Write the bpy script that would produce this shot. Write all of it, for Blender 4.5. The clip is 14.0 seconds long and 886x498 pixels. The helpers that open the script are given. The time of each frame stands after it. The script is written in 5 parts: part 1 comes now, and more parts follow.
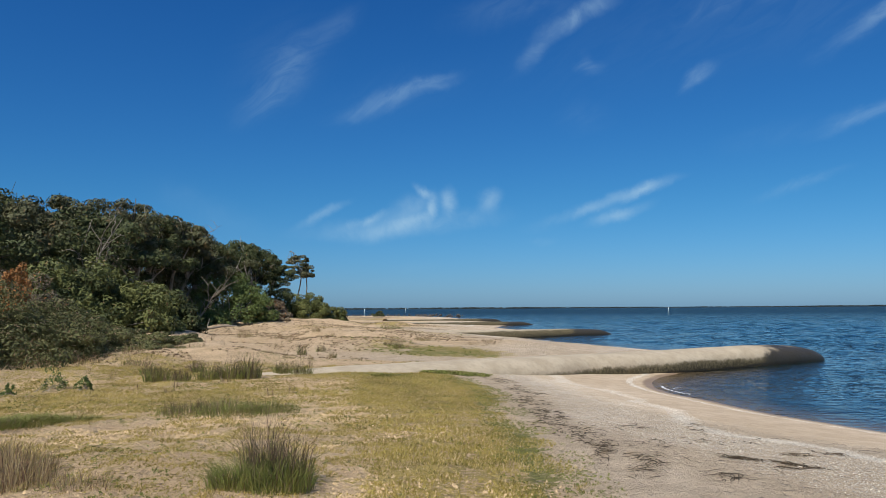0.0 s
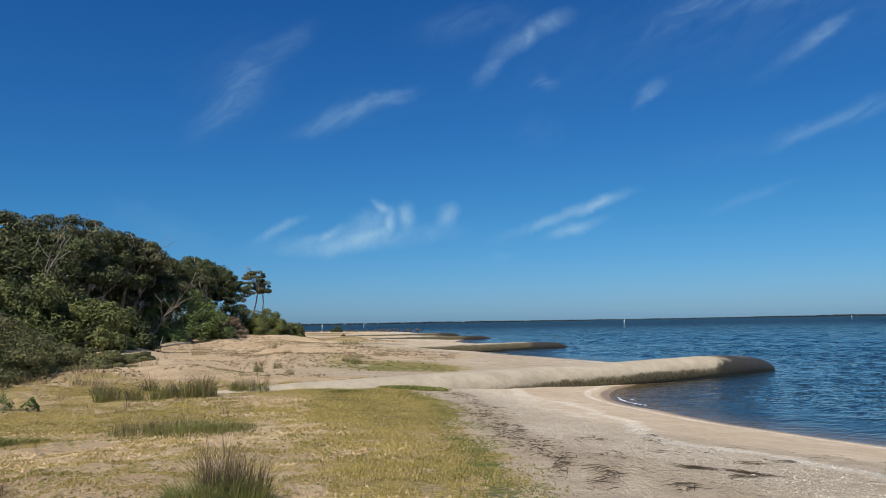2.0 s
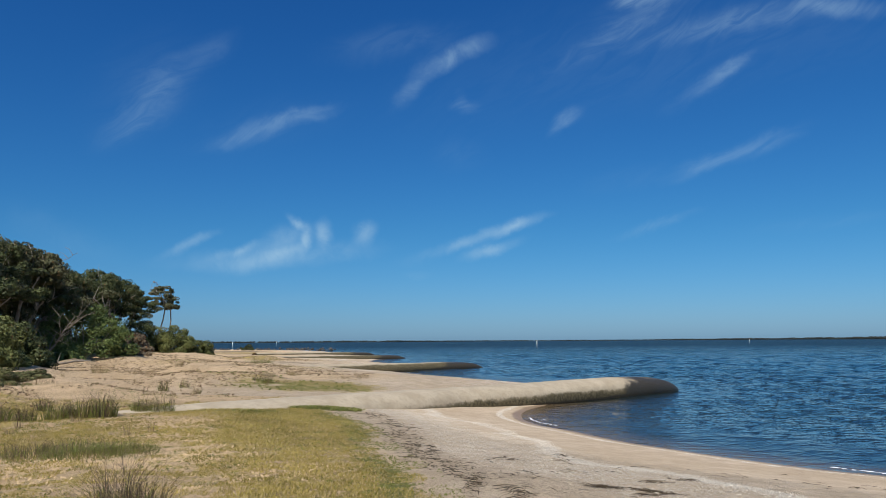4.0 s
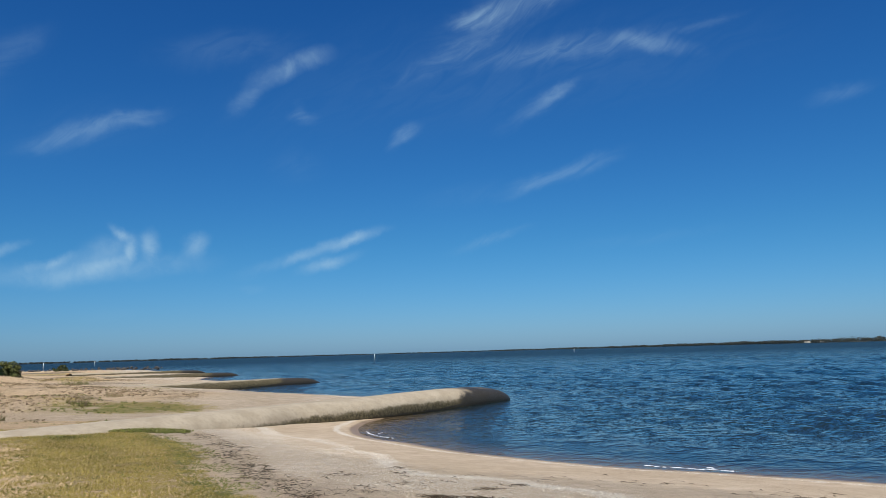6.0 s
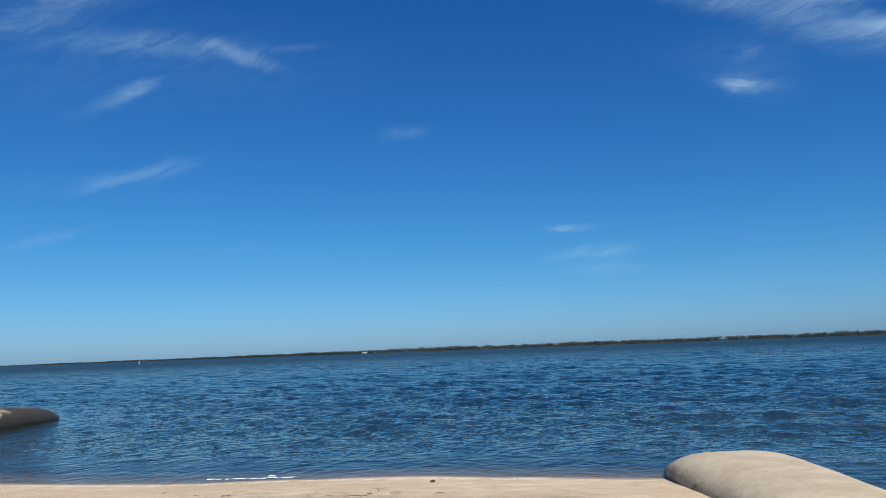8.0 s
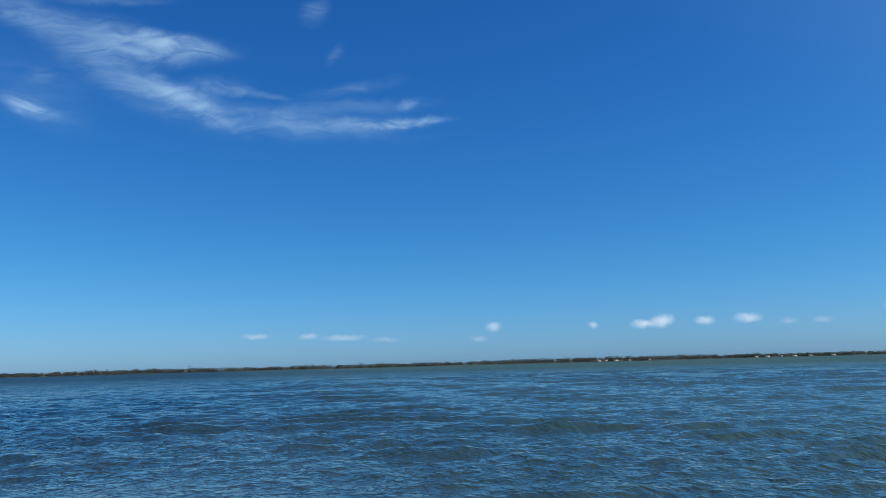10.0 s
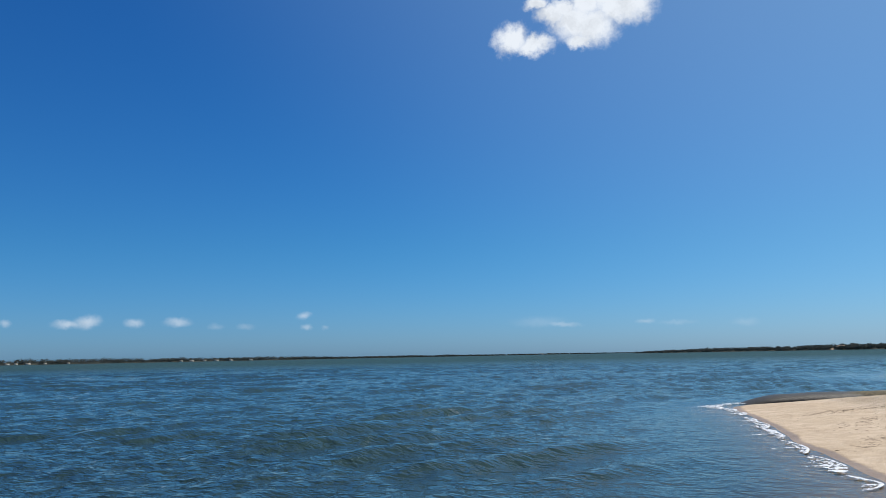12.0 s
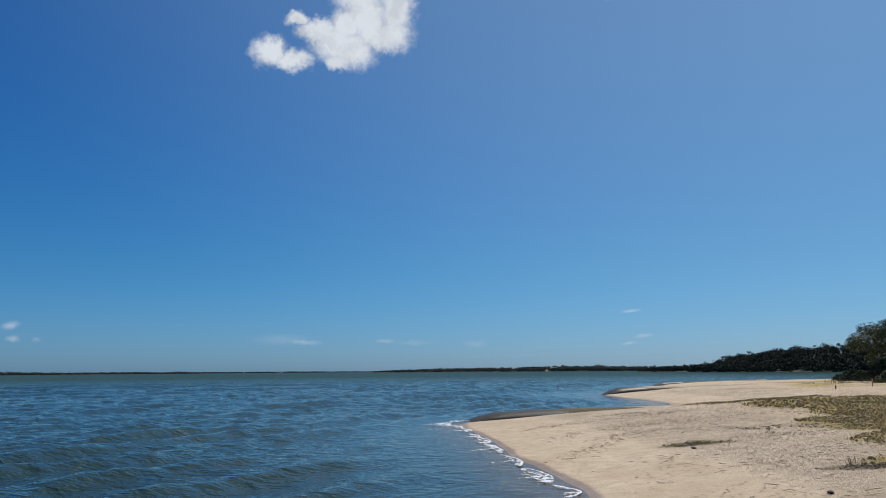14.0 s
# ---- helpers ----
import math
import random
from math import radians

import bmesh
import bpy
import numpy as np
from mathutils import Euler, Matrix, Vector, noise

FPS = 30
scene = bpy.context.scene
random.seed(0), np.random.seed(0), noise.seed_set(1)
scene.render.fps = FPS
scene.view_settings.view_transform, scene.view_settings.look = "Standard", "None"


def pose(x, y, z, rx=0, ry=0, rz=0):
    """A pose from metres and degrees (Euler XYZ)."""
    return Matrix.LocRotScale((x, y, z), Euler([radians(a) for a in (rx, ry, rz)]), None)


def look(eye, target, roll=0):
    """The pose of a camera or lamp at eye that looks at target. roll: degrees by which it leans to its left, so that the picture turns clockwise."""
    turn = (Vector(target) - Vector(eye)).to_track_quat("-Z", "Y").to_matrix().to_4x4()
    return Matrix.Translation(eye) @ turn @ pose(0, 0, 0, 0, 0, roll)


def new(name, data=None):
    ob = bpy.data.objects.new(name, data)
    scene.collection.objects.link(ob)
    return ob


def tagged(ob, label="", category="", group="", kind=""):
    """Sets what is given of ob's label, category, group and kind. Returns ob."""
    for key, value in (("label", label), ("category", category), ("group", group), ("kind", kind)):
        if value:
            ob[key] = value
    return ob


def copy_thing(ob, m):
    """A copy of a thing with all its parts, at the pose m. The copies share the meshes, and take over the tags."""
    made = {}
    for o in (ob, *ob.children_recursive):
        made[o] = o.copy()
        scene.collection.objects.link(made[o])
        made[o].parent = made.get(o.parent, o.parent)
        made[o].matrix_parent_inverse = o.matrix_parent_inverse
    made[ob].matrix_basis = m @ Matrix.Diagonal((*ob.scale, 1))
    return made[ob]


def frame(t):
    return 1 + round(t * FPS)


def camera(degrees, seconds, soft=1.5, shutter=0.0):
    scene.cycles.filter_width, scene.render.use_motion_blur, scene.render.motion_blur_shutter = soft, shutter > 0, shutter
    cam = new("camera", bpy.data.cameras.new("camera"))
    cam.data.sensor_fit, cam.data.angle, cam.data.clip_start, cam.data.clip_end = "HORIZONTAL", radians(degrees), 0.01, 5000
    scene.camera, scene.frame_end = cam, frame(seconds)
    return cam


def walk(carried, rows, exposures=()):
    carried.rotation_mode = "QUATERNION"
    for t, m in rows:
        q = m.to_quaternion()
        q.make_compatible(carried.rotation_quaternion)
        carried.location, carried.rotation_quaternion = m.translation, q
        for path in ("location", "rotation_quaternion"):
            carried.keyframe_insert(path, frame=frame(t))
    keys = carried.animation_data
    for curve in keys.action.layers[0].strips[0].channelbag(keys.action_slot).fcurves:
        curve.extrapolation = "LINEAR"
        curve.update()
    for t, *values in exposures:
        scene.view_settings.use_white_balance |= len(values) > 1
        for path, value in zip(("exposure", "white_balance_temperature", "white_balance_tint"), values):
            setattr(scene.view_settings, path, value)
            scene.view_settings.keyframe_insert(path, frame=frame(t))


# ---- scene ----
cam = camera(60.92, 14.0, soft=0.6)
EYE = 2.6  # metres above the water
PATH = [
    (0.0, pose(0, 0, EYE, 94.51, 0.34, -0.00)),
    (0.5, pose(0, 0, EYE, 94.67, 0.59, -0.67)),
    (1.0, pose(0, 0, EYE, 94.87, 0.79, -1.49)),
    (1.5, pose(0, 0, EYE, 95.21, 0.88, -2.17)),
    (2.0, pose(0, 0, EYE, 95.57, 0.98, -3.14)),
    (2.5, pose(0, 0, EYE, 96.02, 0.86, -4.81)),
    (4.8, pose(0, 0, EYE, 97.42, 0.43, -13.63)),
    (5.0, pose(0, 0, EYE, 97.51, 0.53, -14.97)),
    (5.5, pose(0, 0, EYE, 97.70, 1.06, -17.90)),
    (6.0, pose(0, 0, EYE, 97.79, 1.57, -21.75)),
    (6.5, pose(0, 0, EYE, 97.77, 1.70, -28.64)),
    (7.0, pose(0, 0, EYE, 97.66, 1.60, -37.38)),
    (7.2, pose(0, 0, EYE, 97.54, 1.83, -39.64)),
    (9.3, pose(0, 0, EYE, 98.94, 1.67, -87.16)),
    (9.5, pose(0, 0, EYE, 99.07, 1.67, -92.74)),
    (10.0, pose(0, 0, EYE, 98.76, 1.49, -105.81)),
    (10.5, pose(0, 0, EYE, 98.06, 0.85, -117.41)),
    (11.0, pose(0, 0, EYE, 97.80, 0.18, -127.11)),
    (11.5, pose(0, 0, EYE, 97.80, 0.40, -137.89)),
    (12.0, pose(0, 0, EYE, 98.09, 1.09, -147.17)),
    (12.5, pose(0, 0, EYE, 98.47, 0.64, -157.57)),
    (13.0, pose(0, 0, EYE, 98.80, 0.60, -162.66)),
    (13.5, pose(0, 0, EYE, 99.05, 0.43, -164.10)),
    (14.0, pose(0, 0, EYE, 99.20, 0.47, -166.57)),
]
walk(cam, PATH, [(0.0, 0.0), (5.0, -0.05), (7.0, 0.0), (9.4, 0.36), (11.0, 0.34), (11.5, 0.28), (12.0, 0.12), (12.5, -0.08), (14.0, -0.16)])
# ---- sky, sun and clouds ----
SUN_AZ, SUN_EL = 212.0, 50.0  # degrees clockwise from +y, and above the horizon


def heading(az, el):
    a, e = radians(az), radians(el)
    return Vector((math.sin(a) * math.cos(e), math.cos(a) * math.cos(e), math.sin(e)))


sun = new("sun", bpy.data.lights.new("sun", "SUN"))
sun.data.energy, sun.data.angle, sun.data.color = 5.0, radians(0.53), (1.0, 0.95, 0.87)
sun.matrix_world = look(heading(SUN_AZ, SUN_EL) * 100, (0, 0, 0))

world = bpy.data.worlds.new("sky")
scene.world = world
world.use_nodes = True


class Nodes:
    """A short hand for building node trees."""

    def __init__(self, tree):
        self.tree = tree
        tree.nodes.clear()

    def add(self, kind, **settings):
        node = self.tree.nodes.new(kind)
        for key, value in settings.items():
            if key == "operation":
                node.operation = value
            elif key == "blend_type":
                node.blend_type = value
            elif key == "data_type":
                node.data_type = value
        return node

    def put(self, socket, value):
        if isinstance(value, bpy.types.NodeSocket):
            self.tree.links.new(value, socket)
        else:
            socket.default_value = value

    def math(self, op, a, b=0.0, c=0.0, clamp=False):
        n = self.add("ShaderNodeMath", operation=op)
        n.use_clamp = clamp
        for s, v in zip(n.inputs, (a, b, c)):
            self.put(s, v)
        return n.outputs[0]

    def vec(self, op, a, b=(0, 0, 0), c=(0, 0, 0)):
        n = self.add("ShaderNodeVectorMath", operation=op)
        for s, v in zip(n.inputs, (a, b, c)):
            self.put(s, v)
        return n.outputs["Value"] if op in ("DOT_PRODUCT", "LENGTH") else n.outputs[0]

    def noise(self, vector, scale, detail=3.0, rough=0.5, distortion=0.0, colour=False):
        n = self.add("ShaderNodeTexNoise")
        if vector is not None:
            self.put(n.inputs["Vector"], vector)
        for k, v in (("Scale", scale), ("Detail", detail), ("Roughness", rough), ("Distortion", distortion)):
            n.inputs[k].default_value = v
        return n.outputs["Color" if colour else "Fac"]

    def ramp(self, value, lo, hi, a=0.0, b=1.0):
        n = self.add("ShaderNodeMapRange")
        n.interpolation_type = "SMOOTHSTEP"
        for s, v in zip(n.inputs, (value, lo, hi, a, b)):
            self.put(s, v)
        return n.outputs[0]

    def mix(self, fac, a, b, blend="MIX"):
        n = self.add("ShaderNodeMix", data_type="RGBA", blend_type=blend)
        for s, v in ((n.inputs[0], fac), (n.inputs[6], a), (n.inputs[7], b)):
            self.put(s, (*v, 1) if isinstance(v, tuple) and len(v) == 3 else v)
        return n.outputs[2]


# streaks of cirrus, cloud by cloud: azimuth, elevation, tilt, half length, half width, density
NORTH_TAILS = [(-11.9, 17.4, 56, 3.3, 1.42, 0.42), (-8.6, 20.8, 36, 2.5, 0.90, 0.28), (-14.2, 14.7, 37, 2.2, 0.97, 0.25), (-12.4, 18.1, 47, 4.7, 2.97, 0.13), (-5.0, 15.4, 21, 3.2, 0.77, 0.50), (-1.5, 16.7, 18, 2.7, 0.58, 0.60), (-3.8, 16.0, 16, 5.7, 1.68, 0.10), (19.0, 16.4, 44, 1.3, 0.58, 0.40), (11.5, 17.6, -1, 1.1, 0.52, 0.32), (11.3, 18.1, -71, 0.7, 0.45, 0.25), (11.0, 13.9, -1, 1.9, 1.16, 0.14)]
NORTH_CURLS = [(-1.4, 8.8, -35, 1.1, 0.45, 0.95), (-0.8, 7.4, 65, 1.2, 0.5, 0.95), (-2.6, 6.5, 17, 2.1, 0.45, 0.85), (-9.1, 7.0, 28, 2.2, 0.45, 0.85), (-5.75, 6.7, 18, 2.1, 0.4, 0.75), (0.6, 8.0, 85, 1.2, 0.75, 0.85), (3.6, 8.1, 40, 1.1, 0.8, 0.75), (-4.5, 6.0, 3, 6.8, 0.9, 0.66), (1.5, 6.8, 5, 4.0, 0.9, 0.35), (-2.5, 7.3, 30, 2.6, 1.3, 0.58), (-17.5, 7.4, -19, 4.9, 1.55, 0.14), (7.8, 6.4, 15, 1.9, 0.64, 0.20)]
NORTH_BARS = [(10.9, 7.4, 15, 3.6, 0.52, 0.65), (15.2, 8.7, 15, 3.0, 0.52, 0.85), (13.4, 7.0, 14, 2.6, 0.52, 0.70), (6.9, 18.8, 50, 1.8, 0.84, 0.38), (9.6, 21.0, 29, 3.2, 0.97, 0.62), (12.1, 21.9, 24, 2.0, 0.84, 0.35), (5.0, 21.8, 13, 3.4, 1.10, 0.20), (-1.9, 3.1, 5, 2.2, 0.52, 0.10), (-4.4, 1.9, -2, 4.3, 0.58, 0.08)]
EAST_TAILS = [(29.5, 18.1, 27, 1.6, 0.58, 0.40), (31.3, 19.0, 29, 1.5, 0.45, 0.65), (27.6, 17.0, 24, 1.7, 0.52, 0.16), (28.7, 12.4, 18, 2.4, 0.71, 0.40), (32.4, 13.3, 16, 3.6, 0.64, 0.50), (24.2, 11.9, 9, 3.7, 0.90, 0.13), (19.3, 16.5, 35, 1.3, 0.58, 0.42), (25.7, 8.4, 15, 3.0, 0.39, 0.40), (37.0, 7.9, 3, 5.8, 0.52, 0.13), (7.6, 5.1, 3, 1.1, 0.32, 0.20)]
EAST_PLUME = [(20, 20.5, 8, 14, 4.5, 0.09), (36, 21, 4, 12, 3.5, 0.10), (25.0, 24.9, 14, 2.0, 0.64, 0.75), (29.5, 25.6, 11, 4.4, 1.29, 0.50), (31.7, 22.1, 4, 6.4, 0.84, 0.42), (38.3, 21.9, -18, 3.2, 0.58, 0.50), (42.2, 22.6, 8, 2.5, 0.32, 0.25), (22.7, 22.1, 25, 4.0, 0.71, 0.38), (26.1, 24.2, 22, 3.9, 1.93, 0.20), (50.9, 16.6, 6, 2.0, 0.64, 0.26), (5.5, 22.2, 13, 4.7, 1.16, 0.20), (7.9, 20.0, 49, 3.1, 0.77, 0.20)]
SOUTH_BARS = [(63.3, 8.7, -2, 2.0, 0.32, 0.65), (65.2, 6.8, 4, 3.1, 0.52, 0.50), (65.6, 5.6, 1, 3.2, 0.58, 0.30), (61.4, 6.5, 1, 1.8, 0.32, 0.15)]
SOUTH_PLUME = [(72.2, 24.9, -33, 2.7, 1.10, 0.42), (76.6, 23.4, -24, 3.8, 1.22, 0.55), (81.6, 23.1, -9, 4.1, 1.22, 0.60), (84.3, 22.4, 6, 5.2, 1.03, 0.62), (85.8, 23.1, -6, 3.6, 0.64, 0.85), (86.5, 19.5, -23, 3.9, 0.77, 0.90), (82.7, 20.1, -25, 3.6, 1.29, 0.50), (87.8, 20.1, 9, 3.2, 0.77, 0.45), (92.8, 18.4, -4, 7.0, 0.97, 0.48), (91.4, 20.2, -4, 2.7, 0.32, 0.50), (101.2, 18.3, 3, 4.3, 0.52, 0.50), (103.5, 18.4, 4, 3.1, 0.32, 0.75), (99.1, 19.5, 3, 6.2, 0.58, 0.28), (99.3, 20.9, 10, 3.5, 0.45, 0.32), (96.1, 17.6, -1, 8.0, 0.84, 0.20)]
SOUTH_SCRAPS = [(76.3, 17.8, -13, 1.7, 0.58, 0.80), (76.9, 17.8, -15, 3.2, 1.16, 0.22), (76.8, 19.9, 17, 0.9, 0.45, 0.30), (81.2, 25.5, 6, 3.7, 0.39, 0.32), (96.2, 26.3, 46, 1.1, 0.84, 0.40), (97.8, 23.4, 44, 0.8, 0.39, 0.32), (76.6, 19.9, -10, 5.5, 1.93, 0.13), (103.5, 19.8, 13, 1.0, 0.32, 0.42)]
# lobes of the one large cumulus
FAIR_CLOUD = [(153.1, 23.4, 0, 1.29, 1.12, 1.0), (154.7, 22.9, 0, 1.46, 0.77, 1.0), (156.3, 24.9, 0, 1.2, 0.9, 1.0), (158.0, 24.4, 0, 1.93, 1.63, 1.0), (159.6, 24.0, 0, 1.72, 1.46, 1.0), (160.7, 26.1, 0, 1.93, 1.81, 1.0), (162.5, 25.1, 0, 1.81, 1.29, 1.0), (163.0, 26.7, 0, 1.46, 1.72, 1.0), (161.2, 25.0, 0, 1.5, 1.2, 1.0), (159.0, 25.6, 0, 1.4, 1.2, 1.0), (157.2, 25.3, 0, 1.1, 0.8, 1.0), (160.2, 27.6, 0, 2.15, 1.29, 1.0), (158.5, 23.1, 0, 1.29, 0.69, 1.0), (155.1, 25.8, 0, 0.95, 0.60, 1.0)]
# small fair-weather clouds low over the far shore
LOW_CLOUDS_EAST = [(122.0, 2.75, 8, 1.0, 0.50, 1.0), (120.8, 2.6, 0, 1.0, 0.34, 0.9), (117.1, 2.65, 0, 0.4, 0.3, 0.6), (109.7, 2.75, 0, 0.6, 0.4, 0.65), (108.6, 1.9, 0, 0.7, 0.25, 0.25), (125.0, 2.7, 0, 0.7, 0.34, 0.75),
                   (127.9, 2.75, 0, 1.0, 0.36, 0.75), (130.5, 2.4, 0, 0.6, 0.25, 0.25), (132.6, 2.4, 0, 0.7, 0.25, 0.3), (92.0, 2.4, 0, 1.1, 0.22, 0.45), (95.8, 2.35, 0, 0.8, 0.28, 0.45), (98.4, 2.2, 0, 1.7, 0.28, 0.45), (101.5, 2.0, 0, 1.2, 0.22, 0.25)]
LOW_CLOUDS_SOUTH = [(136.8, 3.15, 15, 0.6, 0.30, 0.75), (137.0, 2.3, 0, 0.45, 0.25, 0.55), (138.4, 2.25, 0, 0.3, 0.2, 0.35), (156.2, 2.2, -5, 1.5, 0.22, 0.45), (154.5, 2.4, 0, 2.2, 0.45, 0.2), (162.2, 2.25, 0, 0.8, 0.2, 0.45),
                    (164.5, 2.1, 0, 1.5, 0.2, 0.2), (169.0, 2.0, 0, 1.0, 0.3, 0.2), (180.6, 4.25, 3, 0.75, 0.15, 0.7), (181.4, 2.4, 6, 0.8, 0.16, 0.45), (180.4, 1.9, 0, 0.7, 0.13, 0.45), (181.5, 27.2, 5, 1.8, 0.5, 0.35)]


def build_sky():
    N = Nodes(world.node_tree)

    def scaled(vector, by):
        out = N.vec("SCALE", vector)
        out.node.inputs["Scale"].default_value = by
        return out

    def axes(az, el, tilt):
        c = heading(az, el)
        right = Vector((c.y, -c.x, 0)).normalized()
        up = right.cross(c)
        t = radians(tilt)
        r, u = right * math.cos(t) + up * math.sin(t), up * math.cos(t) - right * math.sin(t)
        return c, Matrix((r, u, r.cross(u))).transposed().to_euler()

    def local(way, az, el, tilt, half_l, half_w):
        """Coordinates within a cloud, 1 at its rim."""
        c, turn = axes(az, el, tilt)
        n = N.add("ShaderNodeMapping")
        n.vector_type = "TEXTURE"
        N.put(n.inputs["Vector"], way)
        n.inputs["Location"].default_value, n.inputs["Rotation"].default_value = c, turn
        n.inputs["Scale"].default_value = (radians(half_l), radians(half_w), 0.5)
        return n.outputs[0]

    sky = N.add("ShaderNodeTexSky")
    sky.sky_type, sky.sun_disc = "NISHITA", False
    sky.sun_elevation, sky.sun_rotation = radians(SUN_EL), radians(SUN_AZ)
    sky.altitude, sky.air_density, sky.dust_density, sky.ozone_density = 0, 1.0, 0.4, 3.0
    d = N.vec("NORMALIZE", N.add("ShaderNodeTexCoord").outputs["Generated"])
    wide = N.vec("SUBTRACT", N.noise(d, 7.0, 3.0, 0.55, colour=True), (0.5, 0.5, 0.5))
    mid = N.vec("SUBTRACT", N.noise(d, 26.0, 5.0, 0.6, colour=True), (0.5, 0.5, 0.5))
    fine = N.vec("SUBTRACT", N.noise(d, 90.0, 5.0, 0.65, colour=True), (0.5, 0.5, 0.5))
    soft = N.vec("ADD", N.vec("ADD", d, scaled(wide, 0.022)), N.vec("ADD", scaled(mid, 0.014), scaled(fine, 0.005)))
    billow = N.vec("ADD", N.vec("ADD", d, scaled(mid, 0.026)), scaled(fine, 0.020))
    crisp = N.vec("ADD", d, scaled(fine, 0.009))

    def streaks(az, el, tilt):
        """Long fibres along one heading."""
        at = local(N.vec("ADD", d, scaled(wide, 0.06)), az, el, tilt, 7.0, 1.7)
        return N.noise(at, 1.8, 6.0, 0.58, 0.9)

    def fray(total, grain):
        """Thin veils break up into fibres first, the dense heart last."""
        fibre = N.ramp(grain, 0.30, 0.68, 0.35, 1.15)
        return N.math("MULTIPLY", N.math("POWER", total, 1.25), fibre)

    def thinned(groups, by):
        return [(*g[:5], min(g[5] * by, 1.0)) for g in groups]

    def gather(groups, way, total, grow=1.0):
        for az, el, tilt, half_l, half_w, density in groups:
            start = N.vec("ADD", way, N.math("MULTIPLY", total, 1e-7)) if total is not None else way
            mask = N.ramp(N.vec("LENGTH", local(start, az, el, tilt, half_l * 1.5 * grow, half_w * 1.55 * grow)), 1.0, 0.0, 0.0, density * 0.95)
            total = mask if total is None else N.math("ADD", total, N.math("MULTIPLY", mask, N.math("SUBTRACT", 1.0, total)))
        return total

    north = fray(gather(thinned(NORTH_TAILS + EAST_TAILS, 0.68) + thinned(EAST_PLUME, 0.85), soft, None), streaks(15, 14, 30))
    puffs = fray(gather(thinned(NORTH_CURLS, 1.0) + NORTH_BARS, soft, N.math("MULTIPLY", north, 1e-6), 0.86), N.noise(soft, 16.0, 5.0, 0.6, 0.6))
    north = N.math("MAXIMUM", north, puffs)
    after = N.vec("ADD", soft, N.math("MULTIPLY", north, 1e-7))
    thin = N.math("MAXIMUM", north, fray(gather(thinned(SOUTH_BARS + SOUTH_PLUME + SOUTH_SCRAPS, 0.85), after, None), streaks(88, 20, 2)))

    def heap(groups, way, total, lo, hi):
        for az, el, tilt, half_l, half_w, density in groups:
            start = N.vec("ADD", way, N.math("MULTIPLY", total, 1e-7))
            edge = N.ramp(N.vec("LENGTH", local(start, az, el, tilt, half_l * 1.25, half_w * 1.25)), hi, lo, 0.0, density)
            total = N.math("MAXIMUM", total, edge)
        return total

    white = heap(FAIR_CLOUD, billow, N.math("MULTIPLY", thin, 1e-6), 0.30, 1.02)
    white = N.math("MAXIMUM", white, N.math("MULTIPLY", heap(LOW_CLOUDS_EAST + LOW_CLOUDS_SOUTH, crisp, N.math("MULTIPLY", white, 1e-6), 0.0, 1.0), 0.52))
    shade = N.ramp(N.noise(billow, 30.0, 4.0, 0.6), 0.30, 0.60, 0.82, 1.0)
    split = N.add("ShaderNodeSeparateColor")
    N.put(split.inputs[0], sky.outputs[0])
    rise = N.add("ShaderNodeSeparateXYZ")
    N.put(rise.inputs[0], d)
    low = N.ramp(rise.outputs[2], 0.16, 0.0)
    deep = N.add("ShaderNodeCombineColor")
    for k, (gain, power, at_rim) in enumerate(SKY_DEEP):
        value = N.math("MULTIPLY", N.math("POWER", N.math("MULTIPLY", split.outputs[k], SKY_TINT[k] * SKY_STRENGTH), power), gain / SKY_STRENGTH)
        N.put(deep.inputs[k], N.math("MULTIPLY", value, N.math("ADD", N.math("MULTIPLY", low, at_rim - 1.0), 1.0)))
    near_sun = N.ramp(N.vec("DOT_PRODUCT", d, tuple(heading(SUN_AZ, SUN_EL))), 0.30, 1.1, 0.0, 0.56)
    clear = N.mix(near_sun, deep.outputs[0], AUREOLE)
    cirrus = N.mix(N.math("MULTIPLY", thin, 0.66, clamp=True), clear, CIRRUS)
    body = N.vec("SCALE", CUMULUS)
    N.put(body.node.inputs["Scale"], shade)
    all_sky = N.mix(N.math("MULTIPLY", white, 0.95, clamp=True), cirrus, body)
    back = N.add("ShaderNodeBackground")
    N.put(back.inputs[0], all_sky)
    back.inputs[1].default_value = SKY_STRENGTH
    N.put(N.add("ShaderNodeOutputWorld").inputs[0], back.outputs[0])


SKY_STRENGTH = 0.11
SKY_TINT = (0.62, 0.84, 1.0)
SKY_DEEP = ((0.570, 1.50, 1.16), (0.665, 1.15, 0.97), (0.765, 0.90, 1.12))  # a deep, clear autumn blue: gain, power, change towards the horizon
AUREOLE = (2.65, 4.1, 5.6)  # pale haze round the sun
CIRRUS = (3.6, 5.5, 7.1)
CUMULUS = (7.3, 7.7, 8.2)
build_sky()
scene.view_settings.exposure = 0.0

# ---- materials ----


